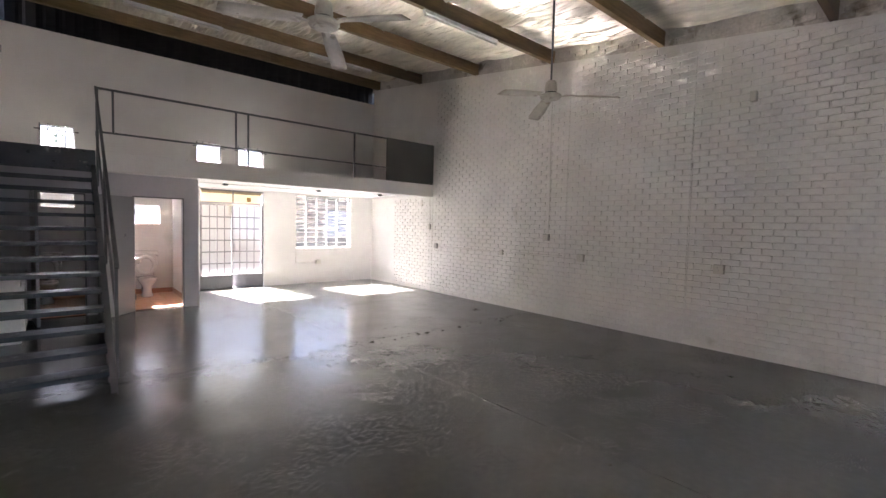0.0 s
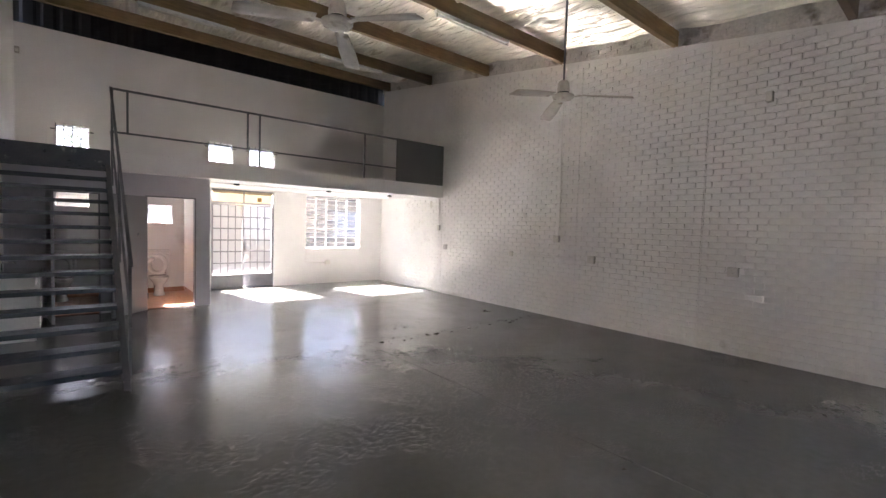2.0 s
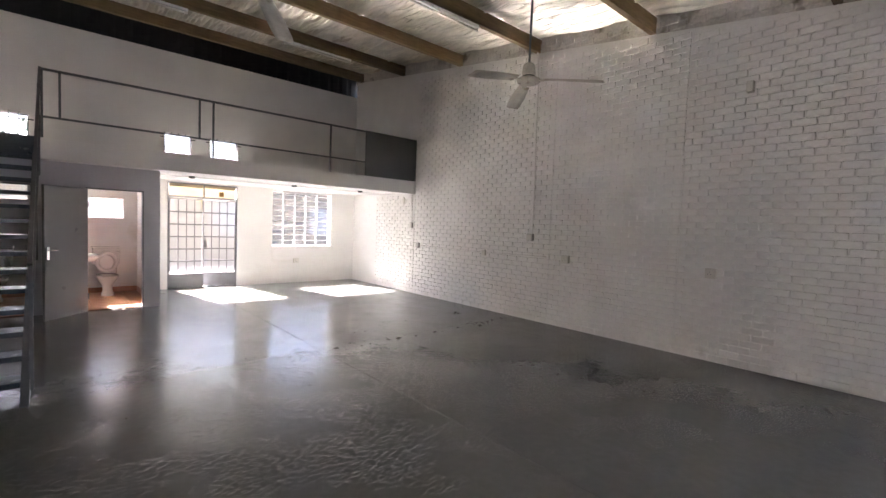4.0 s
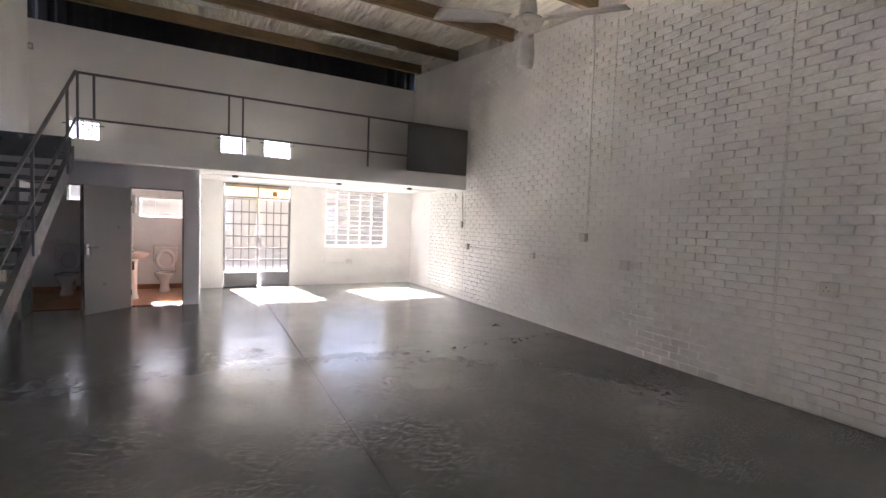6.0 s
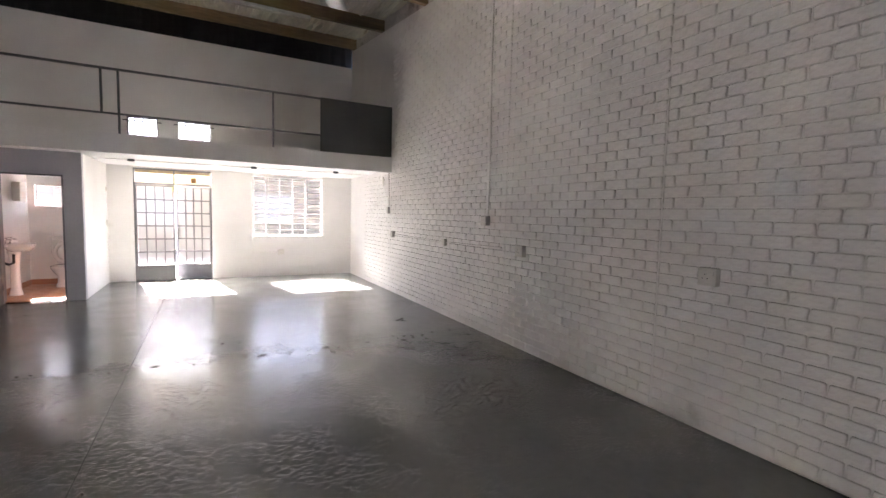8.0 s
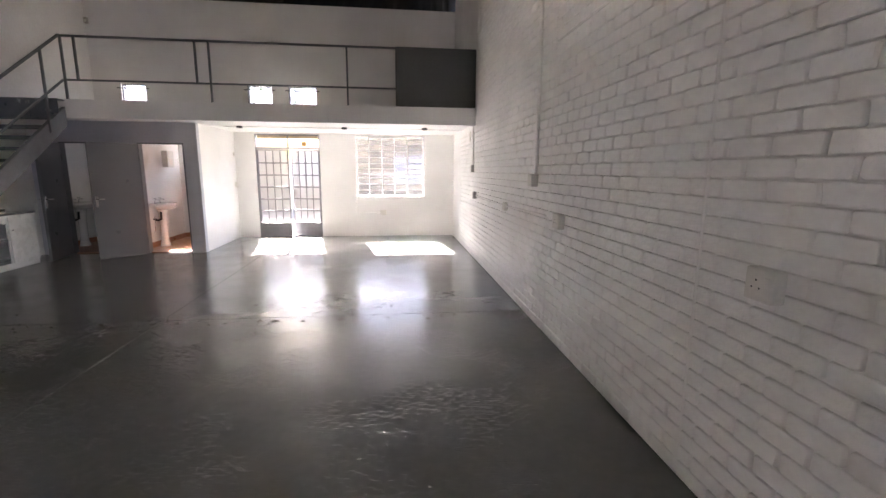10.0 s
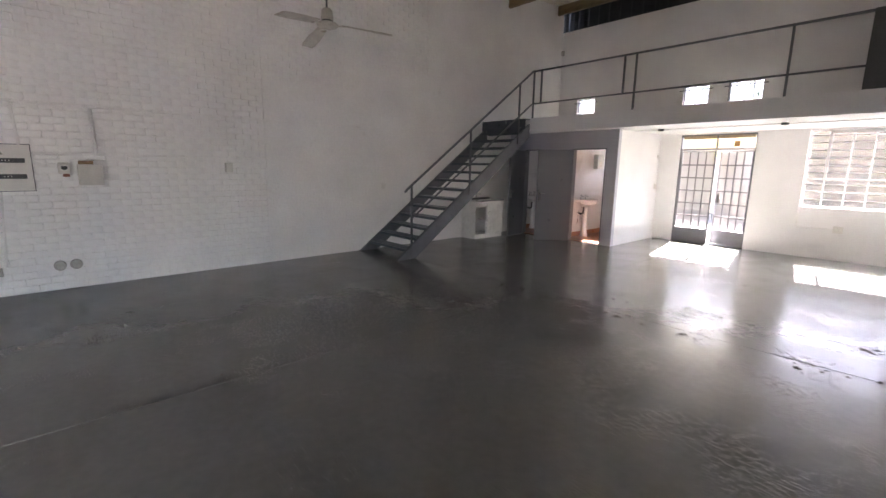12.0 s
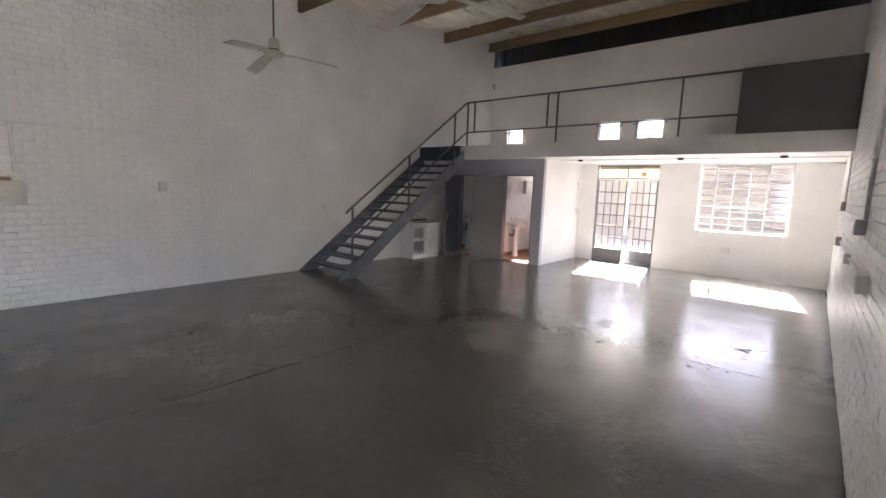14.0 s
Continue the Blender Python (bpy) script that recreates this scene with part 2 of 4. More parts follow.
# Unseen opening added behind the start; its daylight fills the west wall.
SIDE0, SIDE1, SIDE_TOP = -3.3, -1.6, 2.35
east = [(REAR - 0.2, -0.3), (SIDE0, -0.3), (SIDE0, SIDE_TOP), (SIDE1, SIDE_TOP), (SIDE1, -0.3), (FAR - 0.001, -0.3), (FAR - 0.001, beam_bottom(FAR)), (REAR - 0.2, beam_bottom(REAR - 0.2))]
wall_east = structure("wall_east", prism(east, "x", RIGHT + 0.022, RIGHT + 0.26), BRICK_PAINT,
                      "long white-painted brick side wall with an unseen opening added to let daylight in", "wall")
upper = [(REAR - 0.2, beam_bottom(REAR - 0.2)), (FAR + 0.25, beam_bottom(FAR)), (FAR + 0.25, 6.1), (REAR - 0.2, 3.85)]
wall_east_top = structure("wall_east_top", prism(upper, "x", RIGHT + 0.05, RIGHT + 0.26), UPPER,
                          "dusty unpainted wall strip under the roof sheets", "wall")
west = [(REAR - 0.2, -0.3), (FAR - 0.001, -0.3), (FAR - 0.001, 6.1), (REAR - 0.2, 3.85)]
wall_west = structure("wall_west", prism(west, "x", LEFT - 0.26, LEFT - 0.022), BRICK_PAINT,
                      "white-painted brick side wall with a smooth plastered patch", "wall")
wall_south = structure("wall_south", holed_wall(LEFT - 0.25, RIGHT + 0.25, -0.3, 3.85, REAR - 0.22, REAR, []), PAINT,
                       "plain white rear wall", "wall")

# mezzanine slab with a shallow edge beam
slab_outline = [(EDGE, SOFFIT_Z - 0.02), (EDGE + 0.16, SOFFIT_Z - 0.02), (EDGE + 0.16, SOFFIT_Z + 0.03), (FAR - 0.002, SOFFIT_Z + 0.03), (FAR - 0.002, MEZZ), (EDGE, MEZZ)]
mezzanine = structure("mezzanine_floor", prism(slab_outline, "x", LEFT - 0.006, RIGHT + 0.006), SOFFIT,
                      "white-painted mezzanine slab with a plain edge", "mezzanine")

deck = structure("mezzanine_deck", box(LEFT - 0.004, RIGHT + 0.004, EDGE + 0.05, FAR - 0.003, MEZZ + 0.0005, MEZZ + 0.006), FLOOR, "glossy grey enamel-painted mezzanine deck", "floor")

# roof: foil-faced insulation sagging between the timbers, and sheets over it
bm = bmesh.new()
nx, ny = 420, 140
grid = []
for i in range(nx + 1):
    x = LEFT - 0.1 + (RIGHT + 0.2 - LEFT) * i / nx
    line = []
    for j in range(ny + 1):
        y = REAR - 0.2 + (FAR + 0.3 - REAR) * j / ny
        fold = 0.06 * (1 - 2 * abs(noise.noise((x * 7 + 0.5 * y, y * 0.9, 0)))) + noise.noise((x * 19 - 0.8 * y, y * 1.8, 4)) * 0.04 + noise.noise((x * 2, y * 2, 8)) * 0.025 - 0.03
        line.append(bm.verts.new((x, y, roof_under(y) + 0.03 + fold)))
    grid.append(line)
for i in range(nx):
    for j in range(ny):
        bm.faces.new((grid[i][j], grid[i + 1][j], grid[i + 1][j + 1], grid[i][j + 1]))
ceiling = structure("ceiling", bm, FOIL, "crumpled silver foil insulation under the roof sheets, streaked with tan", "ceiling")
top = [(REAR - 0.6, roof_under(REAR - 0.6) + 0.12), (FAR + 0.7, roof_under(FAR + 0.7) + 0.12), (FAR + 0.7, roof_under(FAR + 0.7) + 0.2), (REAR - 0.6, roof_under(REAR - 0.6) + 0.2)]
roof = structure("roof", prism(top, "x", LEFT - 0.4, RIGHT + 0.4), STEEL, "sloping metal sheet roof", "roof")

for y in (-2.9, -0.9, 1.1, 3.1, 5.1, 7.1, 9.15, 11.1):
    z = beam_bottom(y)
    tagged(mesh_object("roof_beam", box(LEFT - 0.006, RIGHT + 0.048, y - 0.04, y + 0.04, z, z + 0.228, 0.006), WOOD),
           "rough brown timber roof beam spanning the room", "beam", "roof beams")

for y in (EDGE + 0.30, EDGE + 1.45):
    structure("soffit_trim", box(1.92, RIGHT - 0.002, y, y + 0.045, SOFFIT_Z + 0.012, SOFFIT_Z + 0.029, 0.003), SOFFIT, "white cover strip across the soffit boards", "trim")

# toilet partitions
wall_wc = structure("wall_toilets", holed_wall(LEFT + 0.002, 1.90, 0.0, SOFFIT_Z + 0.028, 9.37, 9.48, [(-0.43, 0.24, -0.1, 2.03), (0.87, 1.66, -0.1, 2.03)]), GREY_PAINT,
                    "grey-painted partition with two toilet doorways", "wall")
wall_wc_side = structure("wall_toilet_side", box(1.79, 1.897, 9.482, FAR - 0.001, 0, SOFFIT_Z + 0.027), PAINT, "white plastered side of the toilet block", "wall")
wall_wc_mid = structure("wall_toilet_middle", box(0.56, 0.68, 9.482, FAR - 0.001, 0, SOFFIT_Z + 0.027), PAINT, "white partition between the two toilets", "wall")

# outside
# unseen pale slab, added to throw sunlight up through the side opening
BOUNCE_YARD = material("pale_bounce_concrete", (0.36, 0.34, 0.31), 0.85, 0, 0.1, 1.2, 30, 0.2, stain=(0.26, 0.24, 0.21), stain_at=0.6)
yard = structure("pavement", box(RIGHT + 0.262, 24, -20, 9, -0.2, -0.012), BOUNCE_YARD, "unseen pale concrete slab added beside the building to bounce daylight in", "pavement")
ground = structure("ground", box(-400, 400, -400, 400, -0.5, -0.06), PAVING, "sunlit grey asphalt yard outside", "ground")


# ---- things ----
def world_of(ob):
    m = ob.matrix_parent_inverse @ ob.matrix_basis
    return world_of(ob.parent) @ m if ob.parent else ob.matrix_basis.copy()


def wpart(name, bm, mat, parent, label=""):
    """A part whose mesh is given in the room's own coordinates."""
    ob = mesh_object(name, bm, mat, None, label)
    ob.parent = parent
    ob.matrix_parent_inverse = world_of(parent).inverted()
    return ob


def joined(*boxes, bevel=0.0):
    bm = bmesh.new()
    for b in boxes:
        add_box(bm, *b, bevel)
    return bm


# ---- glazed street doors ----
DOOR_STEEL = material("grey_steel_door_paint", (0.17, 0.17, 0.175), 0.4, 0, 0.1, 4, 60, 0.08)


def door_leaf(parent, hinge, rz, width, handle):
    """A steel leaf with four by six obscured panes over a kick plate; it runs along +x from its hinge."""
    h, st, kick = 2.02, 0.026, 0.33
    leaf = part("leaf", joined((0, st, -0.02, 0.02, 0.01, h), (width - st, width, -0.02, 0.02, 0.01, h),
                               (st, width - st, -0.02, 0.02, h - st, h), (st, width - st, -0.02, 0.02, kick - 0.03, kick)), DOOR_STEEL, parent)
    leaf.matrix_basis = pose(*hinge, 0, 0, rz)
    part("kick_plate", joined((st, width - st, -0.008, 0.008, 0.012, kick - 0.03)), DOOR_STEEL, leaf, "dark grey sheet steel kick plate")
    cols, rows = 4, 6
    dx, dz = (width - 2 * st) / cols, (h - st - kick) / rows
    for i in range(1, cols):
        x = st + i * dx
        part("glazing_bar", box(x - 0.011, x + 0.011, -0.0135, 0.0135, kick, h - st), DOOR_STEEL, leaf)
    for j in range(1, rows):
        z = kick + j * dz
        part("glazing_bar", box(st, width - st, -0.012, 0.012, z - 0.015, z + 0.015), DOOR_STEEL, leaf)
    for i in range(cols):
        for j in range(rows):
            x, z = st + i * dx, kick + j * dz
            pane = part("pane", box(x + 0.006, x + dx - 0.006, -0.003, 0.003, z + 0.006, z + dz - 0.006), FROST, leaf)
            pane.visible_shadow = False
    if handle:
        plate = part("lock_plate", joined((0.0, 0.075, -0.032, -0.02, 0.9, 1.12)), DOOR_STEEL, leaf, "dark steel lock plate")
        plate.matrix_basis = pose(width - 0.08, 0, 0)
        part("handle", tube([(width - 0.04, -0.03, 1.02), (width - 0.04, -0.07, 1.02), (width - 0.16, -0.07, 1.02)], 0.009), CHROME, leaf, "chrome lever handle")


door_1 = thing("door_1", "dark grey steel double door with obscured panes, one leaf ajar", "door", (3.055, FAR + 0.06, 0), kind="structure")
YD = FAR + 0.06
wpart("door_frame", joined((2.337, 2.356, YD - 0.03, YD + 0.03, 0, 2.366), (3.756, 3.773, YD - 0.03, YD + 0.03, 0, 2.366),
                           (2.356, 3.756, YD - 0.03, YD + 0.03, 2.03, 2.07), (2.356, 3.756, YD - 0.03, YD + 0.03, 2.335, 2.366),
                           (3.045, 3.075, YD - 0.028, YD + 0.028, 2.07, 2.335)), DOOR_STEEL, door_1)
wpart("transom_board", joined((2.377, 3.738, YD - 0.02, YD + 0.02, 2.275, 2.334)), material("weathered_board", (0.36, 0.28, 0.18), 0.7, 0, 0.2, 4, 40, 0.2), door_1, "weathered timber strip over the transom")
for a, c in ((2.377, 3.044), (3.076, 3.738)):
    pane = wpart("transom_pane", box(a, c, YD - 0.003, YD + 0.003, 2.077, 2.273), glass("yellowed_glass", (0.4, 0.34, 0.2), 0.4), door_1, "yellowed obscured transom pane")
wpart("transom_sign", box(3.375, 3.475, YD - 0.02, YD - 0.006, 2.10, 2.21), material("brown_card", (0.2, 0.11, 0.03), 0.6), door_1, "small brown square sign")
wpart("threshold", box(2.355, 3.765, FAR - 0.01, FAR + 0.2, -0.02, 0.012, 0.004), STEEL, door_1, "worn steel threshold")
wpart("paper_tag", box(2.985, 3.065, YD + 0.055, YD + 0.06, 1.90, 2.02), material("yellow_green_tag", (0.55, 0.6, 0.08), 0.6), door_1, "yellow-green paper tag")
wpart("paper_tag", box(2.99, 3.06, YD + 0.055, YD + 0.06, 1.76, 1.895), material("orange_tag", (0.65, 0.3, 0.12), 0.6), door_1, "faded orange paper tag")
door_leaf(door_1, (2.384 - 3.08, 0, 0), 0, 0.70, False)
door_leaf(door_1, (3.778 - 3.08, 0, 0), 164, 0.70, True)


# ---- windows ----
def window(name, label, x0, x1, z0, z1, xs, zs, casement=None, guard=(), guard_z=(), mat=STEEL, depth=0.08, bar=0.012, sill=True, reach=0.0, pane_mat=GLASS):
    y = FAR + depth
    w = thing(name, label, "window", ((x0 + x1) / 2, y, z0), kind="structure")
    f = 0.025
    wpart("window_frame", joined((x0 + 0.002, x0 + f, y - 0.02, y + 0.02, z0 + 0.002, z1 - 0.002), (x1 - f, x1 - 0.002, y - 0.02, y + 0.02, z0 + 0.002, z1 - 0.002),
                                 (x0 + f, x1 - f, y - 0.02, y + 0.02, z0 + 0.002, z0 + f), (x0 + f, x1 - f, y - 0.02, y + 0.02, z1 - f, z1 - 0.002)), mat, w)
    for x in xs:
        wpart("glazing_bar", box(x - bar / 2, x + bar / 2, y - 0.019, y + 0.019, z0 + f, z1 - f), mat, w)
    for z in zs:
        wpart("glazing_bar", box(x0 + f, x1 - f, y - 0.009, y + 0.009, z - bar / 2, z + bar / 2), mat, w)
    ex, ez = [x0 + f, *xs, x1 - f], [z0 + f, *zs, z1 - f]
    for a, c in zip(ex, ex[1:]):
        for d, e in zip(ez, ez[1:]):
            pane = wpart("pane", box(a + bar / 2, c - bar / 2, y - 0.002, y + 0.002, d + bar / 2, e - bar / 2), pane_mat, w)
            pane.visible_shadow = name == "window_5"
    if casement:
        a, c, d, e = casement
        wpart("casement", joined((a, a + 0.042, y - 0.045, y - 0.021, d, e), (c - 0.042, c, y - 0.045, y - 0.021, d, e),
                                 (a + 0.042, c - 0.042, y - 0.045, y - 0.021, d, d + 0.042), (a + 0.042, c - 0.042, y - 0.045, y - 0.021, e - 0.042, e)), mat, w, "grey steel opening casement")
    yg = FAR - 0.012 if reach else y - 0.06
    for x in guard:
        wpart("burglar_bar", tube([(x, yg, z0 - reach), (x, yg, z1 - 0.01 + reach * 0.4)], 0.009, 6), mat, w)
    for z in guard_z:
        wpart("burglar_bar", box(x0 - reach, x1 + reach, yg - 0.003, yg + 0.003, z - 0.010, z + 0.010), mat, w)
    if sill:
        wpart("window_sill", box(x0 + 0.003, x1 - 0.003, FAR + 0.002, y - 0.021, z0 + 0.001, z0 + 0.012), SOFFIT, w, "white-painted sill")
    return w


PALE = material("grey_steel_window_paint", (0.45, 0.45, 0.45), 0.4, 0, 0.08, 5, 60, 0.05)
window("window_1", "large white steel street window with grey casement and burglar bars", 4.60, 6.205, 0.945, 2.36, (4.90, 5.205, 5.50, 5.80), (1.24, 1.48),
       (4.88, 5.825, 1.445, 2.342), bar=0.024, guard=(), guard_z=(1.10, 1.24, 1.38, 1.60, 1.72, 1.86, 2.0, 2.14, 2.26), mat=PALE)
BAR = material("dark_burglar_bar", (0.05, 0.05, 0.055), 0.5)
for nm, a, c, d, e in (("window_2", -0.37, 0.14, 2.92, 3.37), ("window_3", 2.265, 2.79, 2.92, 3.40), ("window_4", 3.15, 3.76, 2.92, 3.40)):
    window(nm, "small high mezzanine window with dark burglar bars", a, c, d, e, (), (), guard=[a + (c - a) * k / 4 for k in (0.08, 1, 2, 3)], guard_z=(e - 0.09,), mat=BAR, reach=0.07)
window("window_5", "small toilet window with white steel bars", -0.38, 0.12, 1.80, 2.16, (-0.13,), (1.92, 2.04), mat=PALE, bar=0.016, pane_mat=FROST)
window("window_6", "wide toilet window with white steel bars", 0.79, 1.56, 1.52, 1.92, (1.05, 1.31), (1.65, 1.78), mat=PALE, bar=0.016, pane_mat=FROST)


# ---- toilet doors ----
def flush_door(name, label, hinge, rz, width, side):
    d = thing(name, label, "door", (*hinge, 0.008), rz, "toilet doors", kind="structure")
    part("leaf", box(0.002, width, -0.02, 0.02, 0, 2.0, 0.004), DOOR_PAINT, d)
    for s in (-1, 1):
        plate = part("lock_plate", box(width - 0.075, width - 0.035, *sorted((s * 0.02, s * 0.026)), 0.9, 1.09, 0.002), CHROME, d, "chrome lock plate")
        part("door_handle", tube([(width - 0.055, s * 0.025, 1.04), (width - 0.055, s * 0.065, 1.04), (width - 0.165, s * 0.065, 1.04)], 0.009), CHROME, plate, "chrome lever handle")
    for z in (0.25, 1.75):
        part("hinge", tube([(0.0, side * 0.024, z - 0.05), (0.0, side * 0.024, z + 0.05)], 0.008), STEEL, d)
    return d


flush_door("door_2", "grey enamelled flush toilet door standing half open", (0.885, 9.345), 180 + 47, 0.76, 1)
flush_door("door_3", "dark grey flush toilet door standing wide open under the stairs", (-0.42, 9.345), 180 + 97, 0.66, 1)
for nm, a, c in (("door_frame_1", -0.43, 0.24), ("door_frame_2", 0.87, 1.66)):
    tagged(mesh_object(nm, joined((a + 0.001, a + 0.022, 9.362, 9.488, 0, 2.029), (c - 0.022, c - 0.001, 9.362, 9.488, 0, 2.029), (a + 0.022, c - 0.022, 9.362, 9.488, 2.008, 2.029)), DOOR_PAINT),
           "grey pressed-steel door frame", "door frame", kind="structure")


# ---- mezzanine railing ----
railing = thing("mezzanine_railing", "dark grey square-tube railing along the mezzanine edge", "railing", (3.4, EDGE + 0.03, MEZZ))
YR = EDGE + 0.03
for x, z0 in ((0.37, MEZZ), (0.56, 2.945), (2.33, 2.945), (2.54, MEZZ), (4.715, MEZZ)):
    wpart("post", tube([(x, YR, z0), (x, YR, 3.565)], 0.0145, square=True), STEEL, railing)
wpart("top_rail", tube([(0.355, YR, 3.58), (RIGHT - 0.004, YR, 3.58)], 0.0155, square=True), STEEL, railing)
wpart("mid_rail", tube([(0.355, YR, 2.932), (5.515, YR, 2.932)], 0.0135, square=True), STEEL, railing)
wpart("infill_panel", box(5.515, RIGHT - 0.005, YR - 0.028, YR - 0.016, MEZZ + 0.003, 3.60), material("dull_grey_sheet", (0.085, 0.09, 0.082), 0.55, 0, 0.12, 1.2, 40, 0.05), railing, "dull dark grey sheet panel")


# ---- staircase ----
stairs = thing("staircase", "steel open-tread staircase with dark grey paint and tube handrail", "staircase", (-0.29, 6.6, 0))


def flight(y):
    return 0.725 * (y - 5.01)


def stringer(x0, x1, inward):
    bm = prism([(5.01, 0.003), (5.41, 0.003), (EDGE - 0.004, flight(EDGE) - 0.29), (EDGE - 0.004, flight(EDGE))], "x", x0, x1)
    a, c = (x1, x1 + 0.045) if inward > 0 else (x0 - 0.045, x0)
    for off in (0.0, -0.282):
        p = [(5.03 + (0.38 if off else 0), flight(5.03) + off + (0.276 if off else 0)), (EDGE - 0.006, flight(EDGE) + off - 0.012), (EDGE - 0.006, flight(EDGE) + off - 0.004)]
        p.append((p[0][0], p[0][1] + 0.008))
        extra = prism(p, "x", a, c)
        me = bpy.data.meshes.new("tmp")
        extra.to_mesh(me)
        bm.from_mesh(me)
        bpy.data.meshes.remove(me)
        extra.free()
    return bm


wpart("stringer", stringer(-0.905, -0.893, 1), STEEL, stairs)
wpart("stringer", stringer(0.322, 0.334, -1), STEEL, stairs)
tread_mesh = None
for k in range(1, 15):
    z = 0.169 * k
    y = 5.01 + z / 0.725 + 0.115
    if tread_mesh is None:
        t0 = mesh_object("tread", joined((-0.893, 0.322, -0.125, 0.125, -0.006, 0), (-0.893, 0.322, -0.125, -0.119, -0.046, -0.006), (-0.893, 0.322, 0.119, 0.125, -0.046, -0.006),
                                         (-0.893, 0.322, -0.045, -0.039, -0.03, -0.006), (-0.893, 0.322, 0.039, 0.045, -0.03, -0.006)), STEEL_PLATE)
        tread_mesh = t0.data
    else:
        t0 = new("tread", tread_mesh)
    t0.parent = stairs
    t0.matrix_parent_inverse = stairs.matrix_basis.inverted()
    t0.matrix_basis = pose(0, y, z)
wpart("header_plate", joined((-0.905, 0.334, EDGE - 0.16, EDGE - 0.15, 2.36, 2.625), (-0.905, 0.334, EDGE - 0.15, EDGE - 0.003, 2.605, 2.625)), STEEL_PLATE, stairs, "scuffed blue-grey steel landing plate")


def rail_z(y):
    return 1.235 + 0.7205 * (y - 5.235)


wpart("handrail", tube([(0.345, 5.17, rail_z(5.17) - 0.015), (0.345, 5.22, rail_z(5.22)), (0.352, YR, rail_z(YR) - 0.01)], 0.0155, square=True), STEEL, stairs)
wpart("mid_rail", tube([(0.345, 5.31, 0.715), (0.352, YR - 0.02, 2.925)], 0.0125, square=True), STEEL, stairs)
for y in (5.31, 6.71, 8.10):
    wpart("post", tube([(0.345, y, flight(y) - 0.15), (0.345, y, rail_z(y) - 0.015)], 0.0145, square=True), STEEL, stairs)


# ---- sink cabinet ----
CX0, CX1, CY0, CY1 = -0.905, -0.475, 7.73, 8.64
cabinet = thing("sink_cabinet", "white-painted sink cabinet with one door missing, against the wall", "cabinet", ((CX0 + CX1) / 2, (CY0 + CY1) / 2, 0))
for nm, bx in (("side_panel", (CX0, CX1, CY0, CY0 + 0.02, 0, 0.84)), ("side_panel", (CX0, CX1, CY1 - 0.02, CY1, 0, 0.84)),
               ("back_panel", (CX0, CX0 + 0.012, CY0 + 0.02, CY1 - 0.02, 0, 0.84)), ("bottom", (CX0 + 0.012, CX1, CY0 + 0.02, CY1 - 0.02, 0.08, 0.098)),
               ("plinth", (CX1 - 0.02, CX1, CY0 + 0.02, CY1 - 0.02, 0.0, 0.08)), ("top_rail", (CX1 - 0.02, CX1, CY0 + 0.02, CY1 - 0.02, 0.72, 0.84)),
               ("stile", (CX1 - 0.02, CX1, CY0 + 0.37, CY0 + 0.41, 0.098, 0.72))):
    wpart(nm, box(*bx), WHITE, cabinet)
wpart("shelf", box(CX0 + 0.013, CX1 - 0.03, CY0 + 0.021, CY1 - 0.021, 0.40, 0.418), WHITE, cabinet)
dark_in = wpart("sink_bowl", box(CX0 + 0.06, CX1 - 0.08, CY0 + 0.12, CY0 + 0.5, 0.70, 0.838, 0.02), CHROME, cabinet, "stainless bowl under the top")
cdoor = wpart("door", box(CX1 + 0.001, CX1 + 0.019, CY0 + 0.39, CY1 - 0.002, 0.09, 0.82, 0.003), WHITE, cabinet)
wpart("knob", lathe([(0.004, 0), (0.012, 0.008), (0.012, 0.016), (0.003, 0.02)], 10, at=(CX1 + 0.03, CY0 + 0.43, 0.6)), CHROME, cdoor)
wpart("sink_top", joined((CX0 + 0.002, CX1 + 0.025, CY0 - 0.015, CY1 + 0.015, 0.842, 0.872), (CX0 + 0.002, CX0 + 0.016, CY0 - 0.015, CY1 + 0.015, 0.872, 0.9), bevel=0.004), CHROME, cabinet, "dull stainless sink top with a low upstand")
tap = wpart("tap", tube([(-0.82, 8.1, 0.872), (-0.82, 8.1, 0.98), (-0.79, 8.1, 1.0), (-0.70, 8.1, 1.0), (-0.69, 8.1, 0.975)], 0.011), CHROME, cabinet, "chrome pillar tap")
wpart("tap_handle", tube([(-0.82, 8.065, 1.0), (-0.82, 8.135, 1.0)], 0.013), CHROME, tap)


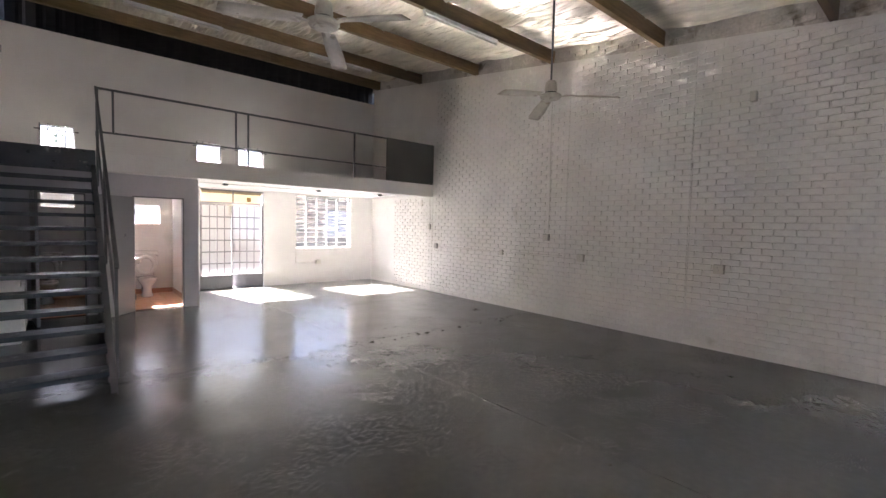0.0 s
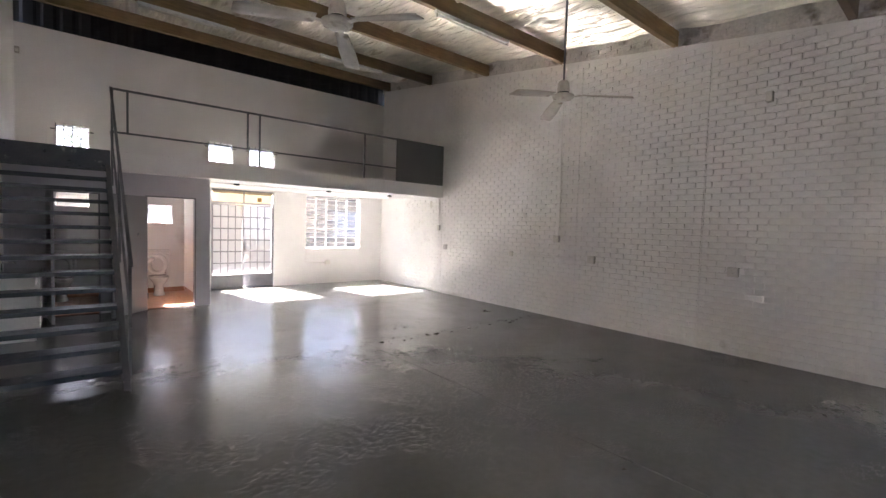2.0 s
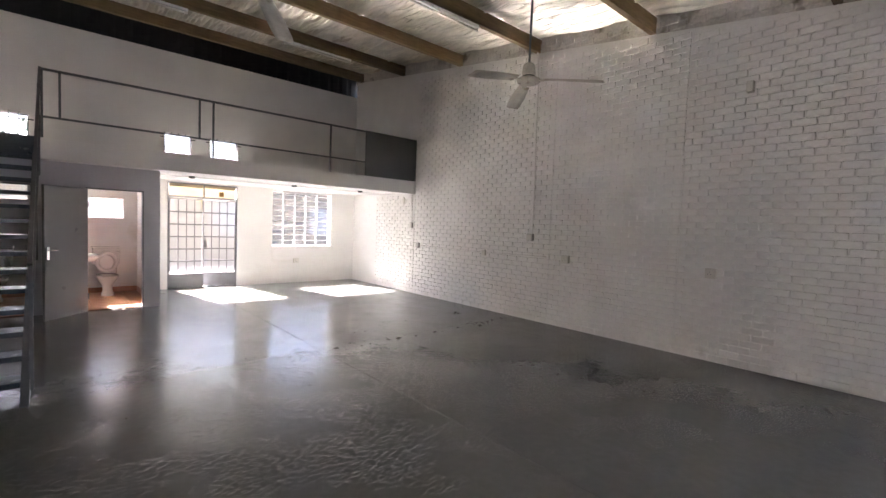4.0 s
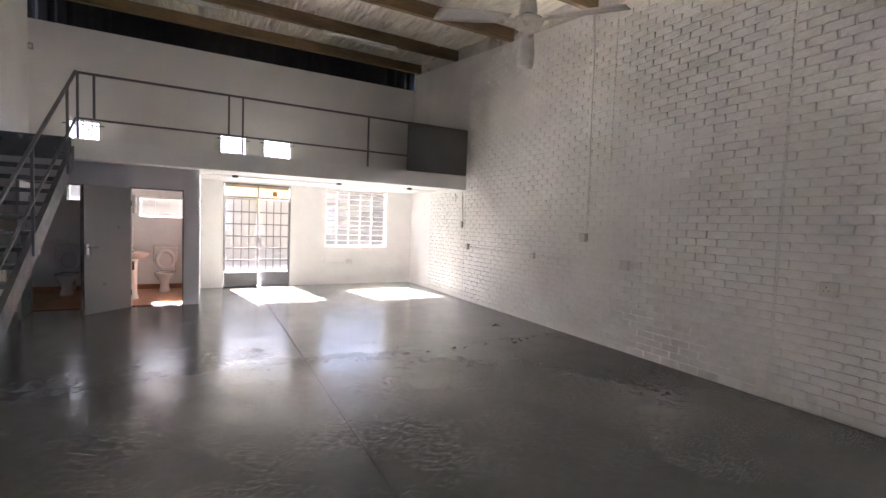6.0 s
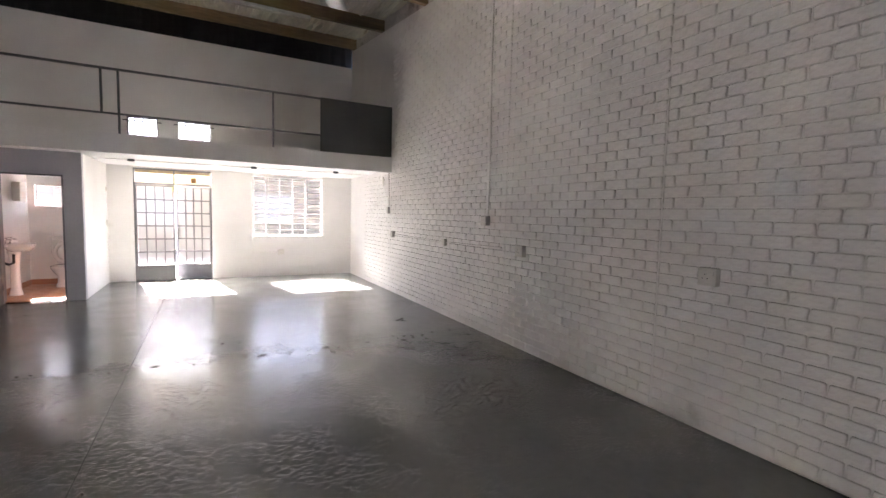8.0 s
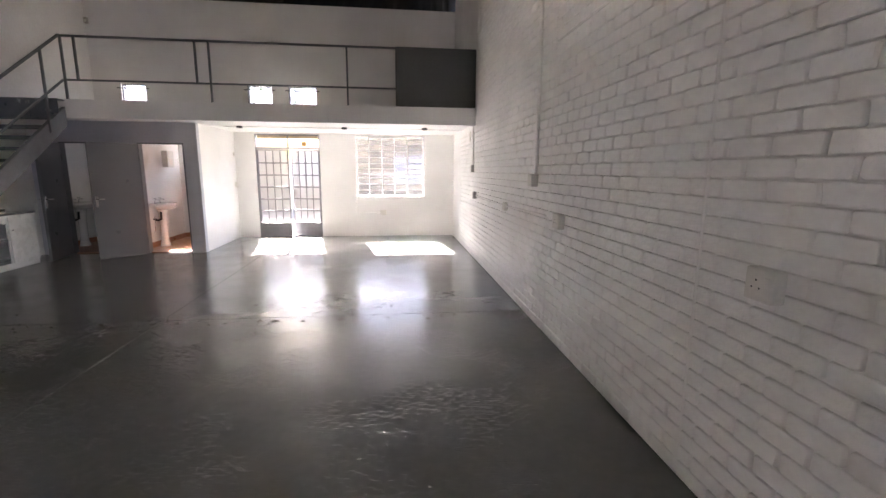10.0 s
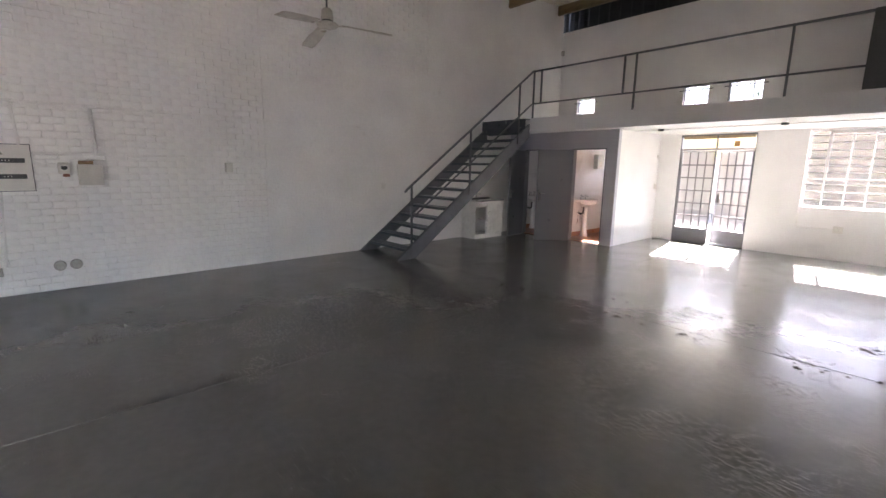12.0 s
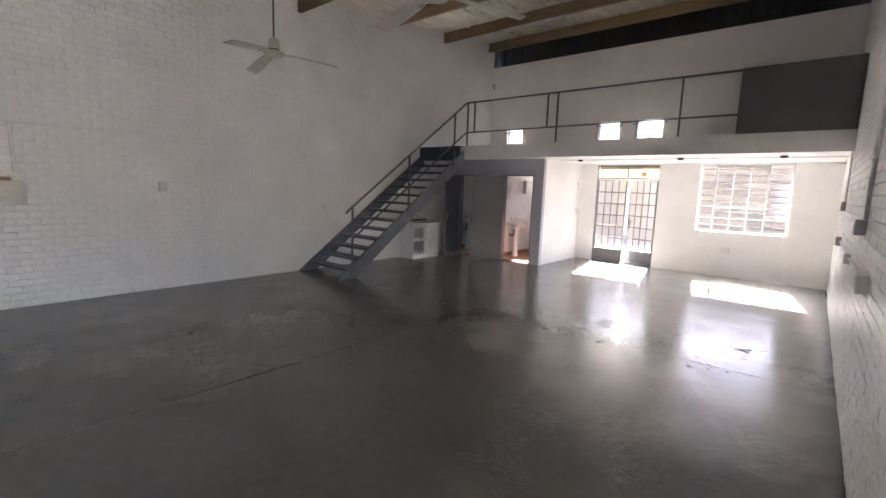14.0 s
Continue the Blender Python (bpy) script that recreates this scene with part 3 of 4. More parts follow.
# ---- toilets and basins ----
def toilet(at):
    t = thing("toilet", "white porcelain toilet with raised seat and low cistern", "toilet", at, group="toilets")
    part("pan", lathe([(0.11, 0.0), (0.115, 0.02), (0.085, 0.10), (0.085, 0.2), (0.15, 0.3), (0.185, 0.36), (0.19, 0.395), (0.15, 0.395), (0.12, 0.3), (0.03, 0.26)], 28, 0.95, 1.3, (0, -0.42, 0)), PORCELAIN, t)
    part("trap", box(-0.06, 0.06, -0.3, -0.02, 0.02, 0.24, 0.03), PORCELAIN, t)
    part("rim_plate", box(-0.16, 0.16, -0.26, -0.10, 0.36, 0.395, 0.012), PORCELAIN, t)
    cist = part("cistern", box(-0.22, 0.22, -0.19, -0.003, 0.58, 0.90, 0.025), PORCELAIN, t)
    part("cistern_lid", box(-0.235, 0.235, -0.205, -0.003, 0.902, 0.935, 0.012), PORCELAIN, cist)
    part("flush_lever", tube([(0.16, -0.19, 0.84), (0.16, -0.215, 0.84), (0.225, -0.215, 0.83)], 0.008), CHROME, cist, "chrome flush lever")
    part("flush_pipe", tube([(0, -0.1, 0.58), (0, -0.1, 0.38)], 0.02), PORCELAIN, t)
    part("lid", lathe([(0.17, 0), (0.185, 0.008), (0.185, 0.018), (0.17, 0.024)], 28, 1.0, 1.22), PORCELAIN, t).matrix_basis = pose(0, -0.205, 0.63, 82)
    bm = bmesh.new()
    rings = []
    for k in range(32):
        a = 2 * math.pi * k / 32
        rings.append([bm.verts.new((rr * math.cos(a), 1.22 * rr * math.sin(a), zz)) for rr, zz in ((0.185, 0), (0.178, 0.016), (0.125, 0.016), (0.115, 0))])
    for k in range(32):
        p, q = rings[k], rings[(k + 1) % 32]
        for i in range(4):
            bm.faces.new((p[i], p[(i + 1) % 4], q[(i + 1) % 4], q[i])).smooth = True
    part("seat", bm, PORCELAIN, t).matrix_basis = pose(0, -0.232, 0.63, 82)
    part("inlet_pipe", tube([(0.17, -0.06, 0.58), (0.17, -0.03, 0.45), (0.17, -0.01, 0.35)], 0.008), CHROME, t)
    return t


toilet((1.26, FAR - 0.012, 0.02))
toilet((-0.30, FAR - 0.012, 0.02))


def basin(at, label):
    """A pedestal basin on a wall behind it at x = 0, reaching out along +x."""
    b = thing("pedestal_basin", label, "basin", at, group="basins")
    bm = bmesh.new()
    prof = [(0.3, 0.74, 0.05), (0.75, 0.76, 0.10), (0.95, 0.81, 0.18), (1.0, 0.86, 0.21), (0.93, 0.87, 0.21), (0.8, 0.84, 0.21), (0.5, 0.79, 0.21), (0.05, 0.775, 0.21)]
    rings = []
    for s, z, cx in prof:
        ring = []
        for k in range(28):
            a = 2 * math.pi * k / 28
            x = 0.21 + 0.20 * s * math.cos(a)
            x = max(x, 0.012 + 0.02 * (1 - s))
            ring.append(bm.verts.new((x, 0.255 * s * math.sin(a), z)))
        rings.append(ring)
    for p, q in zip(rings, rings[1:]):
        for k in range(28):
            bm.faces.new((p[k], p[(k + 1) % 28], q[(k + 1) % 28], q[k])).smooth = True
    bm.faces.new(rings[0])
    bm.faces.new(rings[-1])
    part("bowl", bm, PORCELAIN, b)
    part("back_ledge", box(0.003, 0.13, -0.25, 0.25, 0.82, 0.875, 0.015), PORCELAIN, b)
    part("pedestal", lathe([(0.11, 0), (0.105, 0.02), (0.08, 0.12), (0.075, 0.5), (0.09, 0.66), (0.11, 0.745)], 20, 0.85, 1.0, (0.14, 0, 0)), PORCELAIN, b)
    for y in (-0.1, 0.1):
        tp = part("tap", tube([(0.06, y, 0.87), (0.06, y, 0.93), (0.09, y, 0.945), (0.14, y, 0.935)], 0.010), CHROME, b, "chrome pillar tap")
        part("tap_handle", tube([(0.06 - 0.025, y, 0.965), (0.06 + 0.025, y, 0.965)], 0.011), CHROME, tp)
    part("waste_pipe", tube([(0.16, -0.11, 0.70), (0.16, -0.12, 0.56), (0.1, -0.12, 0.53), (0.02, -0.12, 0.56)], 0.022), DARK, b, "dark waste pipe")
    part("supply_pipe", tube([(0.02, -0.16, 0.30), (0.05, -0.16, 0.32), (0.05, -0.14, 0.62)], 0.008), CHROME, b)
    return b


basin((0.683, 10.12, 0.02), "white porcelain pedestal basin with two chrome taps")
basin((LEFT + 0.003, 10.25, 0.02), "white porcelain pedestal basin in the dim toilet")
disp = thing("paper_towel_dispenser", "white plastic paper towel dispenser on the wall", "dispenser", (0.682, 10.72, 1.60))
part("case", box(0.002, 0.12, -0.14, 0.14, 0.0, 0.34, 0.015), PLASTIC, disp)
part("window_slot", box(0.118, 0.123, -0.07, 0.07, 0.05, 0.17, 0.001), material("pale_towel", (0.75, 0.68, 0.6), 0.8), disp, "pale paper seen in the slot")


def wc_floor(name, x0, x1):
    fl = structure(name, box(x0, x1, 9.42, FAR - 0.001, 0.001, 0.008), material("dark_grout", (0.1, 0.05, 0.03), 0.8), "red-brown tiled toilet floor", "floor")
    nx, ny = round((x1 - x0) / 0.3), 6
    a, c = (x1 - x0) / nx, (FAR - 9.42) / ny
    tm = None
    for i in range(nx):
        for j in range(ny):
            if tm is None:
                tl = mesh_object("tile", joined((0.003, a - 0.003, 0.003, c - 0.003, 0, 0.012)), TERRACOTTA)
                tm = tl.data
            else:
                tl = new("tile", tm)
            tl.parent = fl
            tl.matrix_basis = pose(x0 + i * a, 9.42 + j * c, 0.008)
    return fl


wc_floor("floor_toilet_1", LEFT + 0.003, 0.557)
wc_floor("floor_toilet_2", 0.683, 1.787)
for nm, x0, x1 in (("baseboard_1", LEFT + 0.003, 0.557), ("baseboard_2", 0.683, 1.787)):
    tagged(mesh_object(nm, joined((x0, x1, FAR - 0.011, FAR - 0.001, 0.02, 0.12), (x0, x0 + 0.01, 9.49, FAR - 0.012, 0.02, 0.12), (x1 - 0.01, x1, 9.49, FAR - 0.012, 0.02, 0.12)), TERRACOTTA),
           "red-brown tiled skirting round the toilet", "baseboard", kind="structure")


# ---- ceiling fans and tube lights ----
FAN_WHITE = material("dusty_cream_enamel", (0.52, 0.49, 0.42), 0.35, 0, 0.1, 6, 50, 0.04, stain=(0.36, 0.32, 0.25), stain_at=0.6, stain_scale=7)


def fan(x, y, z, group="ceiling fans"):
    f = thing("ceiling_fan", "off-white three-blade ceiling fan at rest on a long rod", "ceiling fan", (x, y, z), 53, group)
    top = roof_under(y) + 0.03 - z
    part("rod", tube([(0, 0, 0.08), (0, 0, top)], 0.011), STEEL, f, "dark steel down rod")
    part("rod_cup", lathe([(0.066, 0.025), (0.07, 0.05), (0.06, 0.13), (0.045, 0.15), (0.014, 0.155)], 18), FAN_WHITE, f)
    part("trim_ring", lathe([(0.06, 0.006), (0.064, 0.008), (0.064, 0.024), (0.06, 0.0245)], 20), DARK, f, "dark ring over the motor")
    part("motor", lathe([(0.085, -0.05), (0.095, -0.05), (0.105, -0.045), (0.118, -0.03), (0.12, -0.01), (0.10, 0.002), (0.07, 0.005)], 28), FAN_WHITE, f, "round off-white motor housing")
    part("bottom_plate", lathe([(0.07, -0.053), (0.08, -0.052), (0.08, -0.0502), (0.07, -0.0501)], 24), FAN_WHITE, f)
    for k in range(3):
        bm = bmesh.new()
        rows = []
        for i in range(9):
            r = 0.17 + 0.56 * i / 8
            w = 0.055 + 0.02 * min(i / 4, 1)
            if i == 8:
                w *= 0.85
            tilt = radians(11 - 3 * i / 8)
            droop = -0.08 * (i / 8)
            rows.append([[bm.verts.new((r, s * w * math.cos(tilt), droop + s * w * math.sin(tilt) + h)) for s in (-1, -0.3, 0.4, 1)] for h in (-0.003, 0.003)])
        for a, c in zip(rows, rows[1:]):
            for i in range(3):
                bm.faces.new((a[0][i], a[0][i + 1], c[0][i + 1], c[0][i])).smooth = True
                bm.faces.new((a[1][i], c[1][i], c[1][i + 1], a[1][i + 1])).smooth = True
            bm.faces.new((a[0][0], c[0][0], c[1][0], a[1][0]))
            bm.faces.new((a[0][3], a[1][3], c[1][3], c[0][3]))
        for e in (rows[0], rows[-1]):
            for i in range(3):
                bm.faces.new((e[0][i], e[0][i + 1], e[1][i + 1], e[1][i]))
        blade = part("blade", bm, FAN_WHITE, f)
        blade.matrix_basis = pose(0, 0, -0.025, 0, 0, 120 * k)
        part("blade_iron", box(0.09, 0.25, -0.022, 0.022, -0.009, -0.004, 0.002), FAN_WHITE, blade)
    return f


fan(1.492, 3.224, 3.19)
fan(4.152, 3.071, 3.16)


def tube_light(x, y):
    z = beam_bottom(y)
    t = thing("tube_light", "unlit white fluorescent batten under a roof beam", "tube light", (x, y, z - 0.002), group="tube lights")
    part("housing", box(-0.76, 0.76, -0.025, 0.025, -0.05, 0, 0.006), WHITE, t)
    part("tube", tube([(-0.72, 0, -0.078), (0.72, 0, -0.078)], 0.013), PLASTIC, t)
    for s in (-1, 1):
        part("lamp_holder", box(*sorted((s * 0.72, s * 0.75)), -0.015, 0.015, -0.095, -0.05, 0.003), PLASTIC, t)


for x, y in ((1.51, 9.15), (4.71, 9.15), (4.64, 5.1)):
    tube_light(x, y)

for x, y in ((2.50, 9.88), (4.51, 9.81), (6.09, 9.65)):
    d = thing("soffit_light", "small dark round fitting under the mezzanine soffit", "light fitting", (x, y, SOFFIT_Z + 0.028), group="soffit lights")
    part("rim", lathe([(0.035, -0.04), (0.055, -0.036), (0.06, -0.02), (0.05, 0)], 20), DARK, d)
    part("lens", lathe([(0.02, -0.052), (0.04, -0.05), (0.04, -0.046), (0.02, -0.0455)], 16), PLASTIC, d)


# ---- electrics on the walls ----
def wall_box(name, label, wall, u, z, w, h, depth, mat=PLASTIC, face=None, category="electrical box"):
    """A box on a wall: 'e' and 'w' take u as y, 'n' takes u as x. The parts stand out along local -y."""
    at, rz = {"e": ((RIGHT - 0.001, u, z), -90), "w": ((LEFT + 0.001, u, z), 90), "n": ((u, FAR - 0.001, z), 0)}[wall]
    t = thing(name, label, category, at, rz)
    part("case", box(-w / 2, w / 2, -depth, 0, -h / 2, h / 2, min(0.006, depth / 4)), mat, t)
    if face == "socket":
        for x, zz in ((0, 0.018), (-0.018, -0.012), (0.018, -0.012)):
            part("pin_hole", tube([(x - 0.012, -depth + 0.001, zz), (x - 0.012, -depth - 0.001, zz)], 0.004, 8), DARK, t)
        part("rocker", box(w / 2 - 0.035, w / 2 - 0.015, -depth - 0.005, -depth, 0.01, 0.035, 0.001), PLASTIC, t)
    elif face == "switch":
        part("rocker", box(-0.012, 0.012, -depth - 0.006, -depth, -0.02, 0.02, 0.002), PLASTIC, t)
        part("cover_plate", box(-w / 2 + 0.006, w / 2 - 0.006, -depth - 0.003, -depth, -h / 2 + 0.006, h / 2 - 0.006, 0.001), PLASTIC, t)
    elif face == "plate":
        part("cover_plate", box(-w / 2 + 0.006, w / 2 - 0.006, -depth - 0.003, -depth, -h / 2 + 0.006, h / 2 - 0.006, 0.001), mat, t)
    return t


def conduit(label, pts, r=0.011, clips=()):
    t = thing("conduit", label, "conduit", pts[0])
    wpart("pipe", tube(pts, r, 10), BRICK_PAINT, t)
    for c in clips:
        wpart("saddle", tube([Vector(c) + Vector((0, 0, -0.01)), Vector(c) + Vector((0, 0, 0.01))], r + 0.004, 10), BRICK_PAINT, t)
    return t


XE, XW = RIGHT - 0.013, LEFT + 0.013
conduit("white-painted conduit running down the brick wall", [(XE, 5.09, 4.72), (XE, 5.05, 4.2), (XE, 5.045, 3.3), (XE, 5.02, 2.4), (XE, 5.03, 1.54)], 0.016, [(XE, 5.05, 4.2), (XE, 5.035, 2.9), (XE, 5.02, 2.0)])
GREY_BOX = material("grey_box", (0.5, 0.48, 0.45), 0.5)
wall_box("switch_box", "grey surface switch box at the foot of a conduit", "e", 5.04, 1.48, 0.12, 0.12, 0.07, GREY_BOX, "switch")
conduit("white-painted conduit below the mezzanine", [(XE, 8.60, 2.345), (XE, 8.57, 1.66)], 0.012)
wall_box("switch_box", "small grey switch box below the mezzanine", "e", 8.57, 1.61, 0.08, 0.13, 0.05, GREY_BOX, "switch")
conduit("white-painted horizontal conduit between two boxes", [(XE, 8.26, 1.15), (XE, 6.2, 1.13), (XE, 4.70, 1.155)], 0.011)
wall_box("junction_box", "grey round-edged junction box on brick", "e", 8.29, 1.15, 0.09, 0.12, 0.06, GREY_BOX, "plate")
wall_box("junction_box", "small white junction box on brick", "e", 6.16, 1.125, 0.08, 0.10, 0.05, PLASTIC, "plate")
wall_box("wall_socket", "aged white plug socket on painted brick", "e", 4.30, 1.147, 0.13, 0.13, 0.06, PLASTIC, "socket", "socket")
wall_box("wall_socket", "aged white plug socket on painted brick", "e", 2.13, 1.147, 0.13, 0.13, 0.06, PLASTIC, "socket", "socket")
wall_box("motion_sensor", "small white alarm sensor high on the brick wall", "e", 1.84, 3.45, 0.07, 0.13, 0.09, PLASTIC, "plate", "sensor")
oval = thing("wall_vent", "small oval beige cover on the wall below the mezzanine", "cover", (RIGHT - 0.001, 8.93, 2.2))
part("cover", lathe([(0.06, 0), (0.06, 0.012), (0.045, 0.018)], 20, 1.5, 0.8), PLASTIC, oval).matrix_basis = pose(0, 0, 0, 0, -90, 0)

# distribution board and industrial socket
db = thing("distribution_board", "off-white distribution board with two rows of black breakers", "electrical panel", (LEFT + 0.001, 0.36, 1.53), 90)
# Black rim added as the panel edge's grime line and shadow.
part("back_frame", box(-0.187, 0.187, -0.012, 0, -0.277, 0.277, 0.002), DARK, db, "dark rim drawing the grime line and shadow round the panel")
part("cabinet", box(-0.18, 0.18, -0.03, 0, -0.27, 0.27, 0.004), PLASTIC, db)
part("cover", box(-0.165, 0.165, -0.036, -0.03, -0.255, 0.255, 0.002), PLASTIC, db, "off-white steel cover")
for z in (0.085, -0.1):
    slot = part("breaker_row", box(-0.125, 0.125, -0.039, -0.036, z - 0.027, z + 0.027), DARK, db, "black breaker strip")
    for k in range(8):
        part("breaker", box(-0.118 + k * 0.03, -0.092 + k * 0.03, -0.045, -0.039, z - 0.02, z + 0.02, 0.001), DARK, slot)
    for k in range(3):
        part("toggle", box(-0.075 + k * 0.03, -0.065 + k * 0.03, -0.05, -0.045, z - 0.004, z + 0.008, 0.001), PLASTIC, slot)
part("warning_sign", prism([(-0.10, 0.15), (-0.05, 0.15), (-0.075, 0.19)], "y", -0.038, -0.036), material("faded_warning", (0.3, 0.27, 0.2), 0.5), db, "small triangular warning mark")
conduit("white-painted trunking above the distribution board", [(XW, 0.45, 1.8), (XW, 0.43, 2.27)], 0.014)
conduit("white-painted trunking above the isolator", [(XW, 1.165, 1.69), (XW, 1.16, 2.27)], 0.02)
conduit("long painted conduit along the wall", [(XW, 0.36, 2.285), (XW, 3.0, 2.283), (XW, 6.2, 2.30), (XW, 8.4, 2.33)], 0.010)
conduit("painted conduit from the distribution board", [(XW, 0.55, 1.69), (XW, 1.6, 1.685), (XW, 2.74, 1.70), (XW, 2.745, 1.62)], 0.009)
conduit("cable between board and industrial socket", [(XW, 0.54, 1.60), (XW, 0.75, 1.58)], 0.006)
iso = wall_box("isolator_box", "large beige isolator enclosure on the brick wall", "w", 1.08, 1.45, 0.25, 0.26, 0.15, material("beige_enclosure", (0.6, 0.57, 0.5), 0.5, 0, 0.06, 5, 50, 0.05), "plate")
part("top_knockout", box(-0.11, 0.04, -0.12, -0.02, 0.13, 0.175, 0.01), material("rusty_brown", (0.25, 0.16, 0.08), 0.7), iso, "brown box end above the enclosure")
ind = thing("industrial_socket", "white industrial socket with a black face and red-brown flap", "socket", (LEFT + 0.001, 0.83, 1.53), 90)
part("body", box(-0.06, 0.06, -0.09, 0, -0.07, 0.07, 0.015), PLASTIC, ind)
part("socket_face", tube([(0, -0.088, 0.02), (0, -0.115, 0.01)], 0.045, 18), PLASTIC, ind)
part("socket_hole", tube([(0, -0.113, 0.011), (0, -0.117, 0.01)], 0.032, 18), DARK, ind)
part("flap", box(-0.02, 0.045, -0.11, -0.06, -0.105, -0.07, 0.006), material("red_brown_flap", (0.25, 0.09, 0.05), 0.5), ind, "red-brown flap")
wall_box("wall_socket", "small white switched socket at a conduit end", "w", 2.75, 1.55, 0.10, 0.14, 0.075, PLASTIC, "switch", "socket")
grey_mould = material("dusty_grey_box", (0.45, 0.43, 0.38), 0.7, 0, 0.15, 8, 60, 0.1)
for y in (0.66, 0.82):
    r = thing("round_outlet", "dusty grey round outlet low on the wall", "outlet", (LEFT + 0.001, y, 0.31), 90, "low outlets")
    part("cup", lathe([(0.065, 0), (0.062, 0.035), (0.045, 0.045), (0.04, 0.02)], 20), grey_mould, r).matrix_basis = pose(0, 0, 0, 90)
wall_box("low_box", "dusty beige box low on the wall", "w", 0.06, 0.30, 0.16, 0.1, 0.04, grey_mould, "plate")
conduit("flush painted chase below the distribution board", [(LEFT - 0.003, 0.24, 1.26), (LEFT - 0.003, 0.18, 0.35)], 0.009)
conduit("white conduit below the street window", [(4.60, FAR - 0.011, 0.97), (4.60, FAR - 0.011, 0.57), (4.63, FAR - 0.011, 0.565), (5.16, FAR - 0.011, 0.565)], 0.009)
wall_box("wall_socket", "white plug socket under the street window", "n", 5.22, 0.57, 0.14, 0.12, 0.05, PLASTIC, "socket", "socket")
for z, w, h in ((1.9, 0.05, 0.08), (1.22, 0.09, 0.12)):
    s = thing("light_switch", "pale light switch on the white toilet-block wall", "switch", (1.898, 11.25, z), 90)
    part("plate", box(-w / 2, w / 2, -0.015, 0, -h / 2, h / 2, 0.003), PLASTIC, s)
    part("rocker", box(-0.01, 0.01, -0.02, -0.015, -0.02, 0.02, 0.002), PLASTIC, s)
sens = thing("motion_sensor", "small grey alarm sensor high in the corner", "sensor", (LEFT + 0.045, FAR - 0.002, 4.61))
part("case", box(-0.035, 0.035, -0.06, 0, -0.06, 0.06, 0.01), grey_mould, sens)
part("lens", box(-0.022, 0.022, -0.066, -0.06, -0.04, 0.01, 0.002), PLASTIC, sens)


# ---- debris on the floor ----
rng = random.Random(7)
bm = bmesh.new()


def flake(x, y, r):
    k = rng.randint(5, 7)
    ring = [bm.verts.new((x + r * rng.uniform(0.5, 1.2) * math.cos(2 * math.pi * i / k), y + 0.7 * r * rng.uniform(0.5, 1.2) * math.sin(2 * math.pi * i / k), 0.001)) for i in range(k)]
    tip = bm.verts.new((x, y, 0.004 + 0.25 * r))
    for i in range(k):
        bm.faces.new((ring[i], ring[(i + 1) % k], tip))


for _ in range(38):
    flake(rng.uniform(1.4, 6.6), 5.27 + rng.gauss(0, 0.07), rng.uniform(0.012, 0.035))
for _ in range(26):
    flake(rng.uniform(0.8, 6.6), rng.uniform(4.2, 9.2), rng.uniform(0.008, 0.022))
for x, y, r in ((3.08, 3.13, 0.03), (2.88, 1.50, 0.024), (2.87, 5.215, 0.03), (3.23, 5.255, 0.05), (3.7, 5.206, 0.028), (4.185, 5.227, 0.06), (4.48, 5.2, 0.045),
                (4.87, 5.223, 0.05), (5.376, 5.243, 0.035), (5.80, 5.169, 0.05), (5.876, 5.33, 0.03), (3.825, 5.834, 0.025), (4.957, 6.105, 0.03),
                (6.12, 6.14, 0.045), (6.2, 6.20, 0.04), (6.17, 6.1, 0.03),  (2.4, 2.2, 0.012), (5.6, 2.6, 0.012), (4.9, 4.4, 0.014)):
    flake(x, y, r)
tagged(mesh_object("floor_debris", bm, material("dark_flakes", (0.05, 0.045, 0.035), 0.8, 0, 0.3, 20, 60, 0.2)), "dark paint flakes and dry leaf bits scattered over the floor", "debris", kind="stuff")


# ---- outside ----
DUSTY_PANE = material("dusty_blue_grey_pane", (0.38, 0.39, 0.41), 0.2, 0, 0.1, 2, 30, 0.02)
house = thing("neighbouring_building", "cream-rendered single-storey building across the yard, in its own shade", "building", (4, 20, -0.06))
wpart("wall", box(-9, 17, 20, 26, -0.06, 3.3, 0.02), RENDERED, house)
wpart("roof", prism([(19.5, 3.3), (26.5, 3.3), (23, 4.3)], "x", -9.4, 17.4), material("grey_roof_sheet", (0.22, 0.22, 0.22), 0.5, 0.2, 0.15, 2, 30, 0.1), house, "low grey sheet roof")
for x in (-6.5, -2.5, 1.5, 5.5, 9.5, 13.5):
    wnd = wpart("window", joined((x, x + 1.4, 19.96, 20.0, 1.0, 1.08), (x, x + 1.4, 19.96, 20.0, 2.1, 2.18), (x, x + 0.08, 19.96, 20.0, 1.08, 2.1), (x + 1.32, x + 1.4, 19.96, 20.0, 1.08, 2.1), (x + 0.66, x + 0.74, 19.96, 20.0, 1.08, 2.1)), PALE, house)
    wpart("pane", box(x + 0.08, x + 1.32, 19.985, 19.997, 1.08, 2.1), DUSTY_PANE, wnd, "dusty blue-grey window pane")


